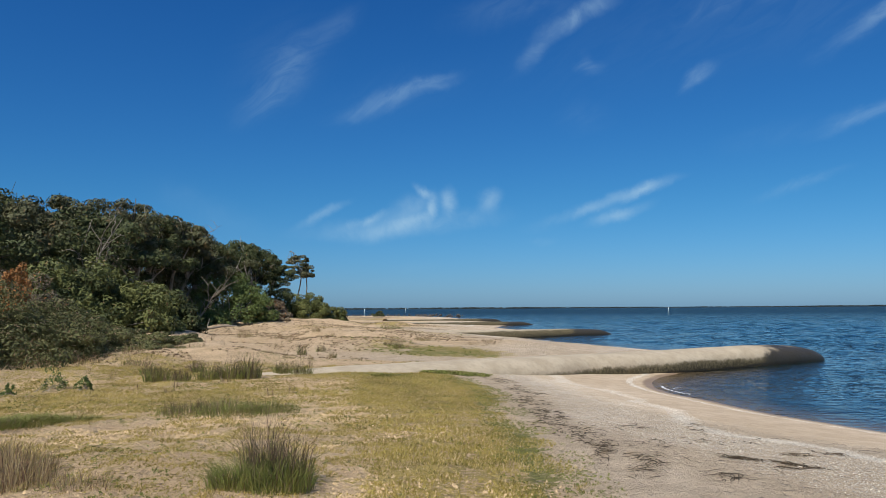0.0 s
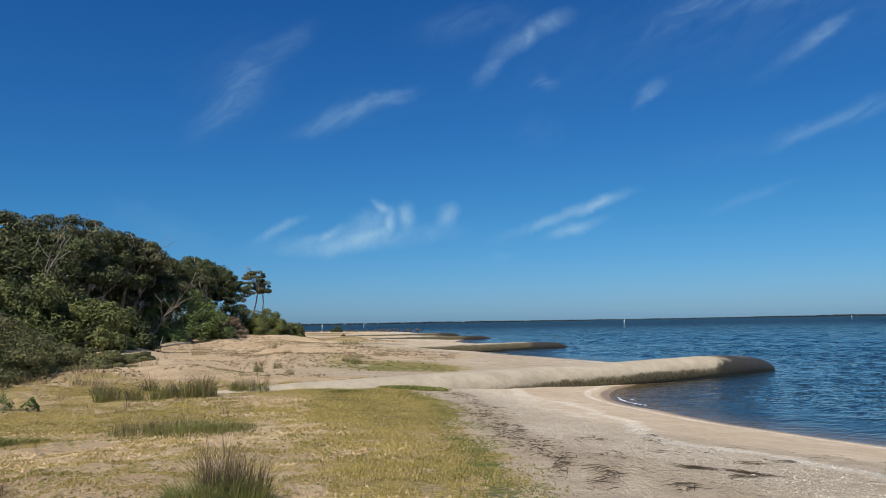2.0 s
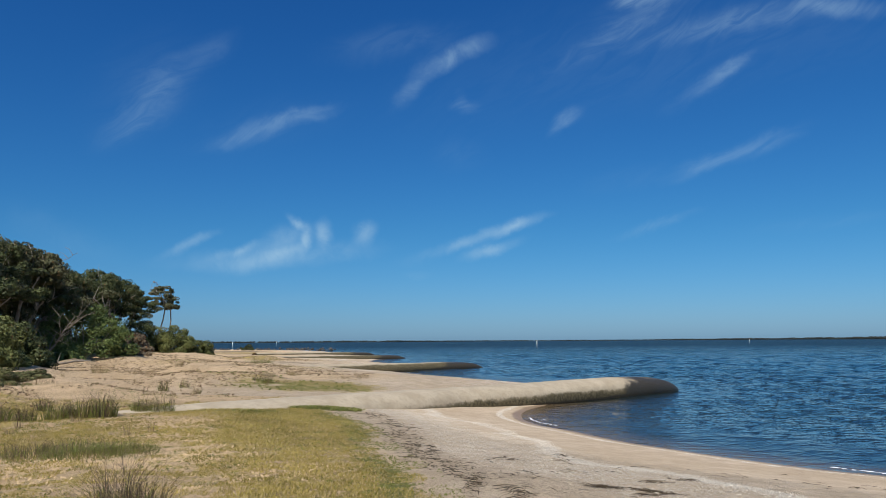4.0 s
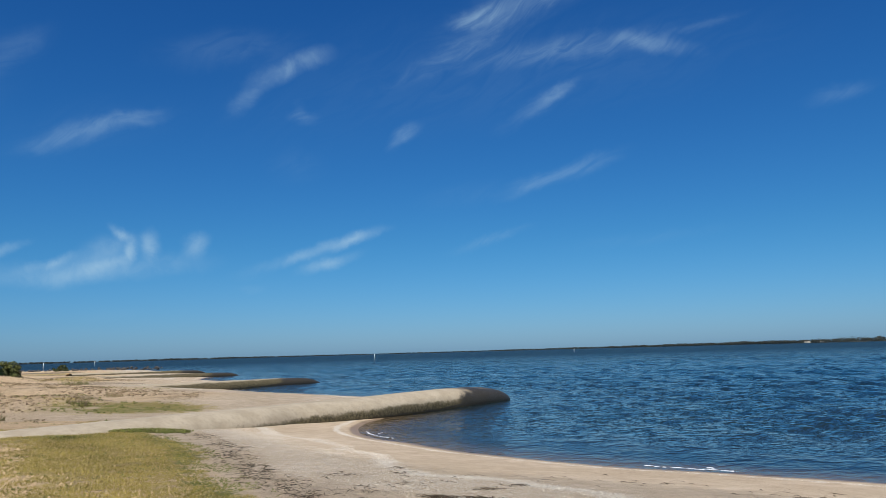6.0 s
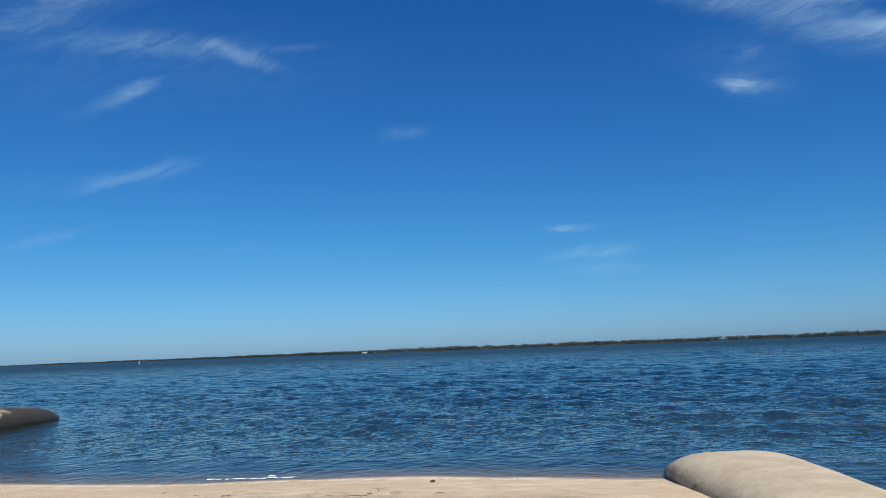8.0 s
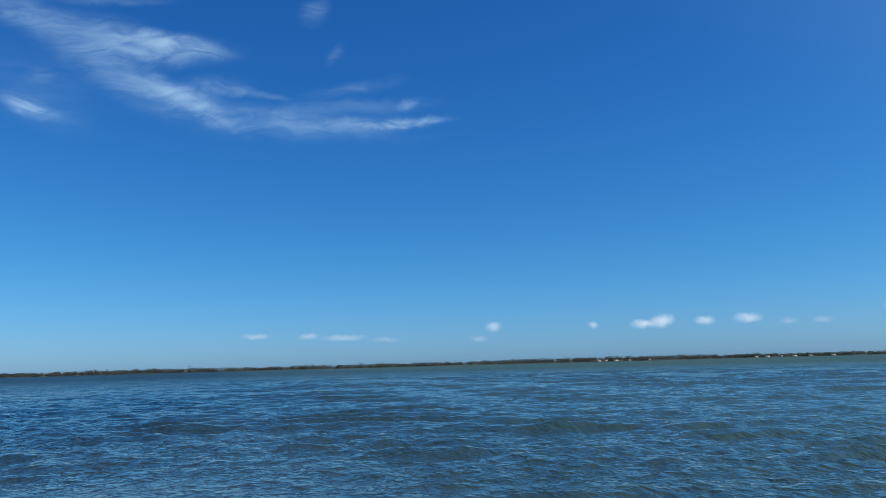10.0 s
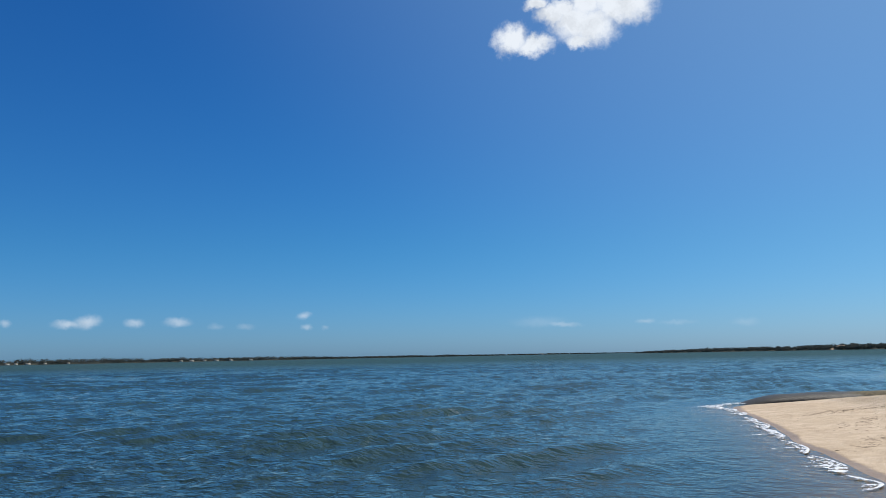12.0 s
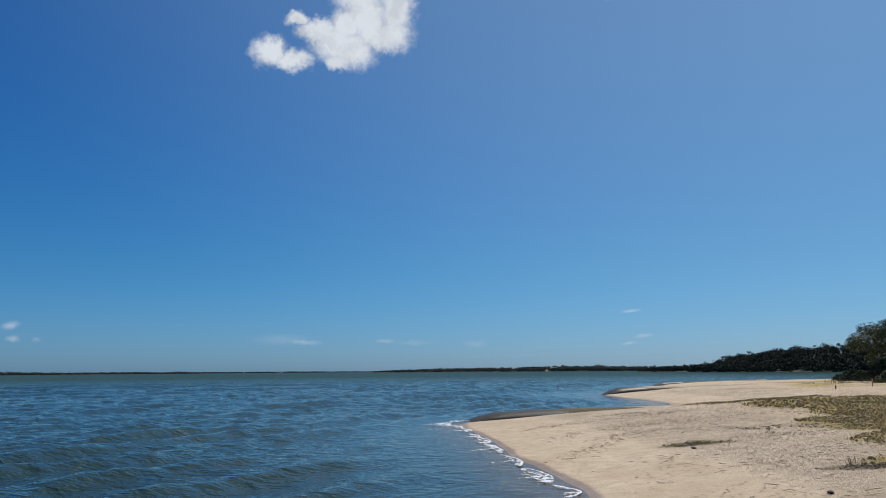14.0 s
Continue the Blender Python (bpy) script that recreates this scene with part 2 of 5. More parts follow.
def material(name, colour, rough=0.85, fine=60.0, coarse=3.0, vary=0.35, bump=0.3, bump_size=0.02, spec=0.3, metal=0.0, translucent=0.0, per_object=0.0):
    """A surface with grain and stains at two scales and a fine relief."""
    m = bpy.data.materials.new(name)
    m.use_nodes = True
    N = Nodes(m.node_tree)
    at = N.add("ShaderNodeTexCoord").outputs["Object"]
    a = N.noise(at, fine, 4.0, 0.6)
    b = N.noise(at, coarse, 4.0, 0.6)
    value = N.math("MULTIPLY", N.ramp(a, 0.25, 0.75, 1 - vary, 1 + vary), N.ramp(b, 0.3, 0.7, 1 - vary * 0.7, 1 + vary * 0.7))
    if per_object:
        rnd = N.add("ShaderNodeObjectInfo").outputs["Random"]
        value = N.math("MULTIPLY", value, N.ramp(rnd, 0, 1, 1 - per_object, 1 + per_object))
    col = N.vec("SCALE", tuple(colour), (0, 0, 0))
    N.put(col.node.inputs["Scale"], value)
    s = N.add("ShaderNodeBsdfPrincipled")
    N.put(s.inputs["Base Color"], col)
    s.inputs["Roughness"].default_value, s.inputs["Metallic"].default_value = rough, metal
    s.inputs["Specular IOR Level"].default_value = spec
    if bump:
        bn = N.add("ShaderNodeBump")
        bn.inputs["Strength"].default_value, bn.inputs["Distance"].default_value = bump, bump_size
        N.put(bn.inputs["Height"], a)
        N.put(s.inputs["Normal"], bn.outputs[0])
    out = s.outputs[0]
    if translucent:
        tr = N.add("ShaderNodeBsdfTranslucent")
        N.put(tr.inputs[0], col)
        mx = N.add("ShaderNodeMixShader")
        mx.inputs[0].default_value = translucent
        N.put(mx.inputs[1], out)
        N.put(mx.inputs[2], tr.outputs[0])
        out = mx.outputs[0]
    N.put(N.add("ShaderNodeOutputMaterial").inputs[0], out)
    return m


def leaf_material(name, dark, light, dry=(0.16, 0.11, 0.05), dry_part=0.06, translucent=0.12, rough=0.62):
    """Leaves that differ clump by clump and one by one."""
    m = bpy.data.materials.new(name)
    m.use_nodes = True
    N = Nodes(m.node_tree)
    isl = N.add("ShaderNodeNewGeometry").outputs["Random Per Island"]
    at = N.add("ShaderNodeTexCoord").outputs["Object"]
    col = N.mix(N.ramp(N.noise(at, 0.9, 3.0, 0.6), 0.3, 0.7), dark, light)
    col = N.mix(N.math("MULTIPLY", isl, 0.6), col, light)
    col = N.mix(N.math("GREATER_THAN", isl, 1.0 - dry_part), col, dry)
    s = N.add("ShaderNodeBsdfPrincipled")
    N.put(s.inputs["Base Color"], col)
    s.inputs["Roughness"].default_value = rough
    s.inputs["Specular IOR Level"].default_value = 0.2
    tr = N.add("ShaderNodeBsdfTranslucent")
    N.put(tr.inputs[0], col)
    mx = N.add("ShaderNodeMixShader")
    mx.inputs[0].default_value = translucent
    N.put(mx.inputs[1], s.outputs[0])
    N.put(mx.inputs[2], tr.outputs[0])
    N.put(N.add("ShaderNodeOutputMaterial").inputs[0], mx.outputs[0])
    return m


def ground_material():
    """Sand with shell grit, damp edge and short turf, spread by the ground's own fields."""
    m = bpy.data.materials.new("sand_and_turf")
    m.use_nodes = True
    N = Nodes(m.node_tree)

    def field(name):
        a = N.add("ShaderNodeAttribute")
        a.attribute_name = name
        return a.outputs["Fac"]

    at = N.add("ShaderNodeTexCoord").outputs["Object"]
    n_big, n_mid = N.noise(at, 0.35, 4.0, 0.55), N.noise(at, 2.2, 5.0, 0.6)
    n_fine, n_grit = N.noise(at, 18.0, 4.0, 0.65), N.noise(at, 70.0, 3.0, 0.7)
    sand = N.mix(N.ramp(n_mid, 0.3, 0.7), (0.54, 0.418, 0.290), (0.72, 0.575, 0.415))
    sand = N.mix(N.ramp(n_big, 0.35, 0.65, 0.0, 0.5), sand, (0.50, 0.375, 0.24))
    sand = N.mix(N.math("MULTIPLY", N.ramp(n_grit, 0.48, 0.70), 0.8), sand, (0.22, 0.16, 0.105))
    sand = N.mix(N.math("MULTIPLY", N.ramp(n_grit, 0.46, 0.28), 0.6), sand, (0.72, 0.60, 0.44))
    sand = N.mix(field("dune"), sand, N.mix(1.0, sand, (1.06, 0.97, 0.83), "MULTIPLY"))
    # broken shell
    v = N.add("ShaderNodeTexVoronoi")
    N.put(v.inputs["Vector"], at)
    v.inputs["Scale"].default_value = 32.0
    chip = N.math("LESS_THAN", v.outputs["Distance"], N.math("MULTIPLY", N.math("ADD", N.math("MULTIPLY", field("shell"), 2.4), 0.08), N.ramp(n_fine, 0.3, 0.7, 0.25, 0.85)))
    sand = N.mix(N.math("MULTIPLY", chip, N.ramp(N.noise(at, 30.0, 2.0), 0.35, 0.6, 0.3, 1.0)), sand, (0.78, 0.72, 0.62))
    # dark bits of weed and wood
    bit = N.add("ShaderNodeTexVoronoi")
    N.put(bit.inputs["Vector"], N.vec("MULTIPLY", at, (1.0, 1.9, 1.0)))
    bit.inputs["Scale"].default_value = 7.0
    dark_bit = N.math("LESS_THAN", bit.outputs["Distance"], N.ramp(N.math("ADD", N.math("MULTIPLY", n_big, 0.6), N.math("MULTIPLY", n_mid, 0.4)), 0.43, 0.66, 0.0, 0.26))
    sand = N.mix(N.math("MULTIPLY", dark_bit, N.ramp(n_fine, 0.4, 0.6, 0.1, 0.9)), sand, (0.10, 0.070, 0.045))
    sand = N.mix(N.math("MULTIPLY", field("smooth"), 0.6), sand, N.mix(1.0, sand, (0.80, 0.78, 0.76), "MULTIPLY"))
    # turf and low herbs
    turf = N.mix(N.ramp(n_mid, 0.32, 0.68), (0.215, 0.155, 0.034), (0.54, 0.385, 0.100))
    turf = N.mix(N.ramp(n_fine, 0.35, 0.7, 0.0, 0.7), turf, (0.31, 0.245, 0.075))
    turf = N.mix(N.math("MULTIPLY", N.ramp(n_grit, 0.45, 0.7), 0.6), turf, (0.56, 0.44, 0.25))
    turf = N.mix(N.math("MULTIPLY", N.ramp(n_grit, 0.46, 0.30), 0.6), turf, (0.11, 0.095, 0.030))
    turf = N.mix(N.ramp(N.math("ADD", field("lush"), N.math("MULTIPLY", N.math("SUBTRACT", n_mid, 0.5), 1.2)), 0.3, 0.7, 0.0, 0.85), turf, N.mix(n_fine, (0.07, 0.095, 0.022), (0.21, 0.22, 0.06)))
    turf = N.mix(N.ramp(n_big, 0.5, 0.7, 0.0, 0.6), turf, N.mix(n_fine, (0.24, 0.17, 0.07), (0.44, 0.33, 0.15)))
    cover = N.math("ADD", field("turf"), N.math("MULTIPLY", N.math("SUBTRACT", N.math("ADD", N.math("MULTIPLY", n_fine, 0.5), N.math("MULTIPLY", n_mid, 0.5)), 0.5), 2.6))
    cover = N.ramp(cover, 0.35, 0.65)
    col = N.mix(cover, sand, turf)
    # herbs that have dried off in the dune
    litter = N.ramp(N.math("ADD", field("litter"), N.math("MULTIPLY", N.math("SUBTRACT", n_fine, 0.5), 2.4)), 0.4, 0.7)
    col = N.mix(litter, col, N.mix(n_grit, (0.07, 0.05, 0.03), (0.24, 0.18, 0.10)))
    wet = N.ramp(N.math("ADD", field("wet"), N.math("MULTIPLY", N.math("SUBTRACT", n_big, 0.5), 0.8)), 0.35, 0.75)
    col = N.mix(wet, col, N.mix(1.0, col, (0.58, 0.53, 0.50), "MULTIPLY"))
    s = N.add("ShaderNodeBsdfPrincipled")
    N.put(s.inputs["Base Color"], col)
    N.put(s.inputs["Roughness"], N.ramp(wet, 0.0, 1.0, 0.95, 0.42))
    s.inputs["Specular IOR Level"].default_value = 0.25
    foot = N.noise(at, 5.0, 2.0, 0.4)
    pit = N.add("ShaderNodeTexVoronoi")
    N.put(pit.inputs["Vector"], N.vec("ADD", at, N.vec("SCALE", N.noise(at, 3.0, 2.0, colour=True))))
    pit.inputs["Vector"].links[0].from_node.inputs[1].links[0].from_node.inputs["Scale"].default_value = 0.3
    pit.inputs["Scale"].default_value = 4.5
    dents = N.math("MULTIPLY", N.ramp(pit.outputs["Distance"], 0.0, 0.45), N.ramp(n_big, 0.35, 0.6, 0.2, 1.0))
    height = N.math("ADD", N.math("ADD", N.math("MULTIPLY", foot, 0.9), N.math("MULTIPLY", dents, 0.7)), N.math("ADD", N.math("MULTIPLY", n_fine, 1.25), N.math("MULTIPLY", n_grit, 0.34)))
    bn = N.add("ShaderNodeBump")
    N.put(bn.inputs["Strength"], N.ramp(N.math("MAXIMUM", wet, N.math("MULTIPLY", field("smooth"), 0.75)), 0.0, 1.0, 1.0, 0.12))
    bn.inputs["Distance"].default_value = 0.08
    N.put(bn.inputs["Height"], height)
    N.put(s.inputs["Normal"], bn.outputs[0])
    N.put(N.add("ShaderNodeOutputMaterial").inputs[0], s.outputs[0])
    return m


def water_material():
    """Choppy lake water: clear over the shallows, dark where it is deep, painted darker far out."""
    m = bpy.data.materials.new("lake_water")
    m.use_nodes = True
    N = Nodes(m.node_tree)
    a = N.add("ShaderNodeAttribute")
    a.attribute_name = "depth"
    depth = a.outputs["Fac"]
    at = N.add("ShaderNodeTexCoord").outputs["Object"]
    flat = N.add("ShaderNodeMapping")
    N.put(flat.inputs[0], at)
    flat.inputs["Rotation"].default_value = (0, 0, radians(-12))
    flat.inputs["Scale"].default_value = (0.85, 1.1, 1.0)
    # short ripples riding on the waves, and longer waves out on the open lake
    away = N.vec("LENGTH", at)
    r0, r1, r2 = (N.noise(flat.outputs[0], *k) for k in ((1.2, 2.0, 0.5, 0.2), (3.0, 2.0, 0.55, 0.2), (9.0, 2.0, 0.5, 0.2)))
    r3 = N.noise(flat.outputs[0], 0.30, 3.0, 0.55, 0.2)
    chop = N.math("MULTIPLY", N.noise(flat.outputs[0], 0.9, 3.0, 0.6, 0.2), N.ramp(away, 40.0, 160.0, 0.0, 0.85))
    sea = N.math("MULTIPLY", N.noise(flat.outputs[0], 0.16, 3.0, 0.6, 0.2), N.ramp(away, 120.0, 500.0, 0.0, 3.2))
    height = N.math("ADD", N.math("ADD", N.math("MULTIPLY", r0, 0.40), N.math("MULTIPLY", r1, 0.34)), N.math("ADD", N.math("MULTIPLY", r2, 0.080), N.math("ADD", chop, sea)))
    bn = N.add("ShaderNodeBump")
    bn.inputs["Distance"].default_value = 0.66
    N.put(bn.inputs["Strength"], N.ramp(depth, 0.0, 1.0, 0.22, 1.0))
    place = N.add("ShaderNodeSeparateXYZ")
    N.put(place.inputs[0], at)
    # the southern bay lies in the lee
    N.put(bn.inputs["Height"], N.math("MULTIPLY", height, N.ramp(place.outputs[1], 25.0, -25.0, 1.0, 0.60)))
    col = N.mix(N.ramp(depth, 0.05, 2.6), (0.016, 0.028, 0.032), WATER_DEEP)
    col = N.mix(N.ramp(r3, 0.4, 0.62, 0.0, 0.4), col, (0.005, 0.020, 0.028))
    # stirred-up sand tints the southern bay
    col = N.mix(N.ramp(place.outputs[1], 14.0, -30.0, 0.0, 0.85), col, (0.028, 0.054, 0.044))
    s = N.add("ShaderNodeBsdfPrincipled")
    N.put(s.inputs["Base Color"], col)
    # IOR below water's and falling far out dims the reflection, for hidden ripple backs
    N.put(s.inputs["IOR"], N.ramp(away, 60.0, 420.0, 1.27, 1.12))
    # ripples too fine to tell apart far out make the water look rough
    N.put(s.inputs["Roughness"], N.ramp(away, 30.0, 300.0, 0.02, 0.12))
    N.put(s.inputs["Normal"], bn.outputs[0])
    clear = N.add("ShaderNodeBsdfTransparent")
    clear.inputs[0].default_value = (0.80, 0.80, 0.72, 1)
    gloss = N.add("ShaderNodeBsdfGlossy")
    gloss.inputs["Roughness"].default_value = 0.08
    N.put(gloss.inputs["Normal"], bn.outputs[0])
    fr = N.add("ShaderNodeFresnel")
    fr.inputs[0].default_value = 1.33
    N.put(fr.inputs["Normal"], bn.outputs[0])
    shallow = N.add("ShaderNodeMixShader")
    N.put(shallow.inputs[0], fr.outputs[0])
    N.put(shallow.inputs[1], clear.outputs[0])
    N.put(shallow.inputs[2], gloss.outputs[0])
    mx = N.add("ShaderNodeMixShader")
    N.put(mx.inputs[0], N.ramp(depth, -0.02, 0.32, 0.05, 1.0))
    N.put(mx.inputs[1], shallow.outputs[0])
    # far out, reflection gives way to painted dark colour, for ripple fronts not modelled
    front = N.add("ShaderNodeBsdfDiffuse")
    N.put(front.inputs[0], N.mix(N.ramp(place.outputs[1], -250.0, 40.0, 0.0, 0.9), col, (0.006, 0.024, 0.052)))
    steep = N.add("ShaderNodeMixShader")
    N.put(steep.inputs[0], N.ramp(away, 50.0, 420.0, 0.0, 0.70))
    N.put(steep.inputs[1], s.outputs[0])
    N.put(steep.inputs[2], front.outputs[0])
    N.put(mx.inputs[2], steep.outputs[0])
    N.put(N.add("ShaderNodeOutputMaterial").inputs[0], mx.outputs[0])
    return m


def tube_material():
    """Pale geotextile, bleached above, damp and grown with weed towards the water."""
    m = bpy.data.materials.new("geotextile")
    m.use_nodes = True
    N = Nodes(m.node_tree)
    at = N.add("ShaderNodeTexCoord").outputs["Object"]

    def field(name):
        a = N.add("ShaderNodeAttribute")
        a.attribute_name = name
        return a.outputs["Fac"]

    n1, n2, n3 = N.noise(at, 1.4, 5.0, 0.6), N.noise(at, 9.0, 5.0, 0.65), N.noise(at, 120.0, 2.0, 0.6)
    col = N.mix(N.ramp(n1, 0.3, 0.7), (0.40, 0.325, 0.225), (0.50, 0.415, 0.30))
    col = N.mix(N.math("MULTIPLY", N.ramp(n2, 0.45, 0.75), 0.5), col, (0.30, 0.25, 0.18))
    damp = N.ramp(N.math("ADD", field("damp"), N.math("MULTIPLY", N.math("SUBTRACT", N.math("ADD", N.math("MULTIPLY", n1, 0.6), N.math("MULTIPLY", n2, 0.4)), 0.5), 2.0)), 0.30, 0.80)
    weed = N.mix(N.ramp(n2, 0.35, 0.65), (0.060, 0.050, 0.027), (0.155, 0.125, 0.070))
    col = N.mix(damp, col, weed)
    soaked = N.ramp(N.math("ADD", field("soaked"), N.math("MULTIPLY", N.math("SUBTRACT", n1, 0.5), 0.8)), 0.4, 0.7)
    col = N.mix(soaked, col, (0.048, 0.041, 0.029))
    s = N.add("ShaderNodeBsdfPrincipled")
    N.put(s.inputs["Base Color"], col)
    N.put(s.inputs["Roughness"], N.ramp(soaked, 0.0, 1.0, 0.9, 0.5))
    s.inputs["Specular IOR Level"].default_value = 0.25
    bn = N.add("ShaderNodeBump")
    bn.inputs["Strength"].default_value, bn.inputs["Distance"].default_value = 0.5, 0.03
    N.put(bn.inputs["Height"], N.math("ADD", N.math("ADD", n2, N.math("MULTIPLY", n1, 2.0)), N.math("MULTIPLY", n3, 0.25)))
    N.put(s.inputs["Normal"], bn.outputs[0])
    N.put(N.add("ShaderNodeOutputMaterial").inputs[0], s.outputs[0])
    return m


WATER_DEEP = (0.004, 0.017, 0.032)
GROUND, WATER, TUBE = ground_material(), water_material(), tube_material()
BARK = material("grey_bark", (0.30, 0.26, 0.21), 0.9, 30, 2, 0.4, 0.6, 0.03)
DEADWOOD = material("bleached_wood", (0.21, 0.18, 0.145), 0.85, 40, 3, 0.3, 0.4, 0.01)
LEAF_TREE = leaf_material("banksia_leaves", (0.030, 0.033, 0.015), (0.135, 0.135, 0.066), translucent=0.04)
LEAF_DARK = leaf_material("tea_tree_leaves", (0.020, 0.027, 0.010), (0.096, 0.112, 0.042), dry_part=0.03, translucent=0.04)
LEAF_BUSH = leaf_material("saltbush_leaves", (0.036, 0.043, 0.016), (0.165, 0.165, 0.066), dry=(0.20, 0.145, 0.085), dry_part=0.10)
LEAF_OLIVE = leaf_material("wax_myrtle_leaves", (0.045, 0.056, 0.016), (0.170, 0.180, 0.058), dry_part=0.02, translucent=0.06)
LEAF_GREEN = leaf_material("wattle_leaves", (0.070, 0.105, 0.028), (0.170, 0.215, 0.068), dry_part=0.03)
LEAF_DRY = leaf_material("dry_twigs", (0.13, 0.10, 0.065), (0.25, 0.195, 0.13), dry=(0.34, 0.14, 0.05), dry_part=0.07)
LEAF_RUST = leaf_material("dying_leaves", (0.26, 0.11, 0.035), (0.42, 0.20, 0.07), dry_part=0.1)
BLADE_GREEN = leaf_material("rush_blades", (0.095, 0.125, 0.026), (0.24, 0.24, 0.064), dry=(0.30, 0.22, 0.12), dry_part=0.1)
BLADE_DRY = leaf_material("dry_rush_blades", (0.22, 0.165, 0.085), (0.40, 0.30, 0.165), dry=(0.15, 0.085, 0.055), dry_part=0.3)
BLADE_BROWN = leaf_material("rush_stalks", (0.065, 0.045, 0.030), (0.17, 0.118, 0.076), dry=(0.33, 0.25, 0.15), dry_part=0.10)
TURF_BLADE = leaf_material("turf_blades", (0.185, 0.155, 0.034), (0.455, 0.355, 0.096), dry=(0.56, 0.42, 0.21), dry_part=0.25, translucent=0.25)
MOUND_LEAF = leaf_material("dry_dune_herbs", (0.21, 0.165, 0.065), (0.45, 0.345, 0.145), dry=(0.23, 0.165, 0.095), dry_part=0.25)
ALGAE = leaf_material("foot_weed", (0.06, 0.06, 0.02), (0.14, 0.13, 0.045), dry_part=0.2)
WEED = material("dried_seaweed", (0.085, 0.062, 0.038), 0.9, 50, 4, 0.4, 0.4, 0.01)
SHELL = material("bleached_shell", (0.74, 0.66, 0.53), 0.9, 40, 6, 0.2, 0.2, 0.004)
ROCK = material("boulder_stone", (0.075, 0.066, 0.058), 0.9, 14, 2, 0.4, 0.6, 0.05, per_object=0.3)
FOAM = material("foam", (0.66, 0.68, 0.70), 0.7, 60, 8, 0.1, 0.4, 0.01)
WHITE = material("white_paint", (0.80, 0.80, 0.78), 0.5, 30, 3, 0.06, 0.1, 0.002)
FAR_WALL = material("weathered_boards", (0.42, 0.39, 0.34), 0.8, 8, 0.5, 0.2, 0.0)
DARK = material("dark_stone", (0.055, 0.030, 0.026), 0.8, 20, 3, 0.3, 0.4, 0.01)
# paler and bluer than the hill leaves: distance haze put into the leaf colour
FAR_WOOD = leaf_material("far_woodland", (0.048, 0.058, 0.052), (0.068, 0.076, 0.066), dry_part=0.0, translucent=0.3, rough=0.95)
HILL_LEAF = leaf_material("hill_leaves", (0.022, 0.027, 0.018), (0.048, 0.053, 0.034), dry_part=0.0, translucent=0.02, rough=0.97)
FAR_LAND = material("far_shore_soil", (0.040, 0.042, 0.030), 0.95, 0.2, 0.02, 0.3, 0.0)

# ---- building helpers ----


def smooth(v, lo, hi):
    t = np.clip((np.asarray(v, float) - lo) / (hi - lo), 0, 1)
    return t * t * (3 - 2 * t)


def lattice(ix, iy, seed):
    n = (ix.astype(np.int64) * 374761393 + iy.astype(np.int64) * 668265263 + seed * 1442695041) & 0xFFFFFFFF
    n = ((n ^ (n >> 13)) * 1274126177) & 0xFFFFFFFF
    return ((n ^ (n >> 16)) & 0xFFFF) / 65535.0


def rough_field(x, y, size, seed=0, octaves=3):
    """Smooth random values, 0 to 1, with lumps of that size in metres."""
    total, weight, amp = 0.0, 0.0, 1.0
    for o in range(octaves):
        px, py = np.asarray(x, float) / size, np.asarray(y, float) / size
        ix, iy = np.floor(px), np.floor(py)
        fx, fy = px - ix, py - iy
        fx, fy = fx * fx * (3 - 2 * fx), fy * fy * (3 - 2 * fy)
        s = seed + o * 17
        a, b = lattice(ix, iy, s), lattice(ix + 1, iy, s)
        c, d = lattice(ix, iy + 1, s), lattice(ix + 1, iy + 1, s)
        total = total + amp * ((a * (1 - fx) + b * fx) * (1 - fy) + (c * (1 - fx) + d * fx) * fy)
        weight, amp, size = weight + amp, amp * 0.5, size * 0.47
    return total / weight


def mesh_of(name, verts, faces, mats, smooth_shade=False, fields=None):
    """A mesh from arrays: faces all of one length, one or more materials."""
    verts, faces = np.asarray(verts, np.float32).reshape(-1, 3), np.asarray(faces, np.int32)
    me = bpy.data.meshes.new(name)
    k = faces.shape[1]
    me.vertices.add(len(verts))
    me.vertices.foreach_set("co", verts.ravel())
    me.loops.add(faces.size)
    me.loops.foreach_set("vertex_index", faces.ravel())
    me.polygons.add(len(faces))
    me.polygons.foreach_set("loop_start", np.arange(0, faces.size, k, dtype=np.int32))
    me.polygons.foreach_set("loop_total", np.full(len(faces), k, np.int32))
    me.update(calc_edges=True)
    if smooth_shade:
        me.polygons.foreach_set("use_smooth", np.ones(len(faces), bool))
    for key, values in (fields or {}).items():
        a = me.attributes.new(key, "FLOAT", "POINT")
        a.data.foreach_set("value", np.asarray(values, np.float32).ravel())
    for m in mats if isinstance(mats, (list, tuple)) else [mats]:
        me.materials.append(m)
    return me


def grid_faces(nx, ny):
    i, j = np.meshgrid(np.arange(nx - 1), np.arange(ny - 1), indexing="ij")
    a = (i * ny + j).ravel()
    return np.stack([a, a + ny, a + ny + 1, a + 1], 1)


def part(name, me, parent, label=""):
    ob = new(name, me)
    ob.parent = parent
    return tagged(ob, label) if label else ob


def thing(name, at, label, category, group="", turn=0.0, scale=1.0):
    ob = new(name)
    ob.empty_display_size = 0.2
    ob.matrix_world = pose(*at, 0, 0, turn) @ Matrix.Scale(scale, 4)
    return tagged(ob, label, category, group)


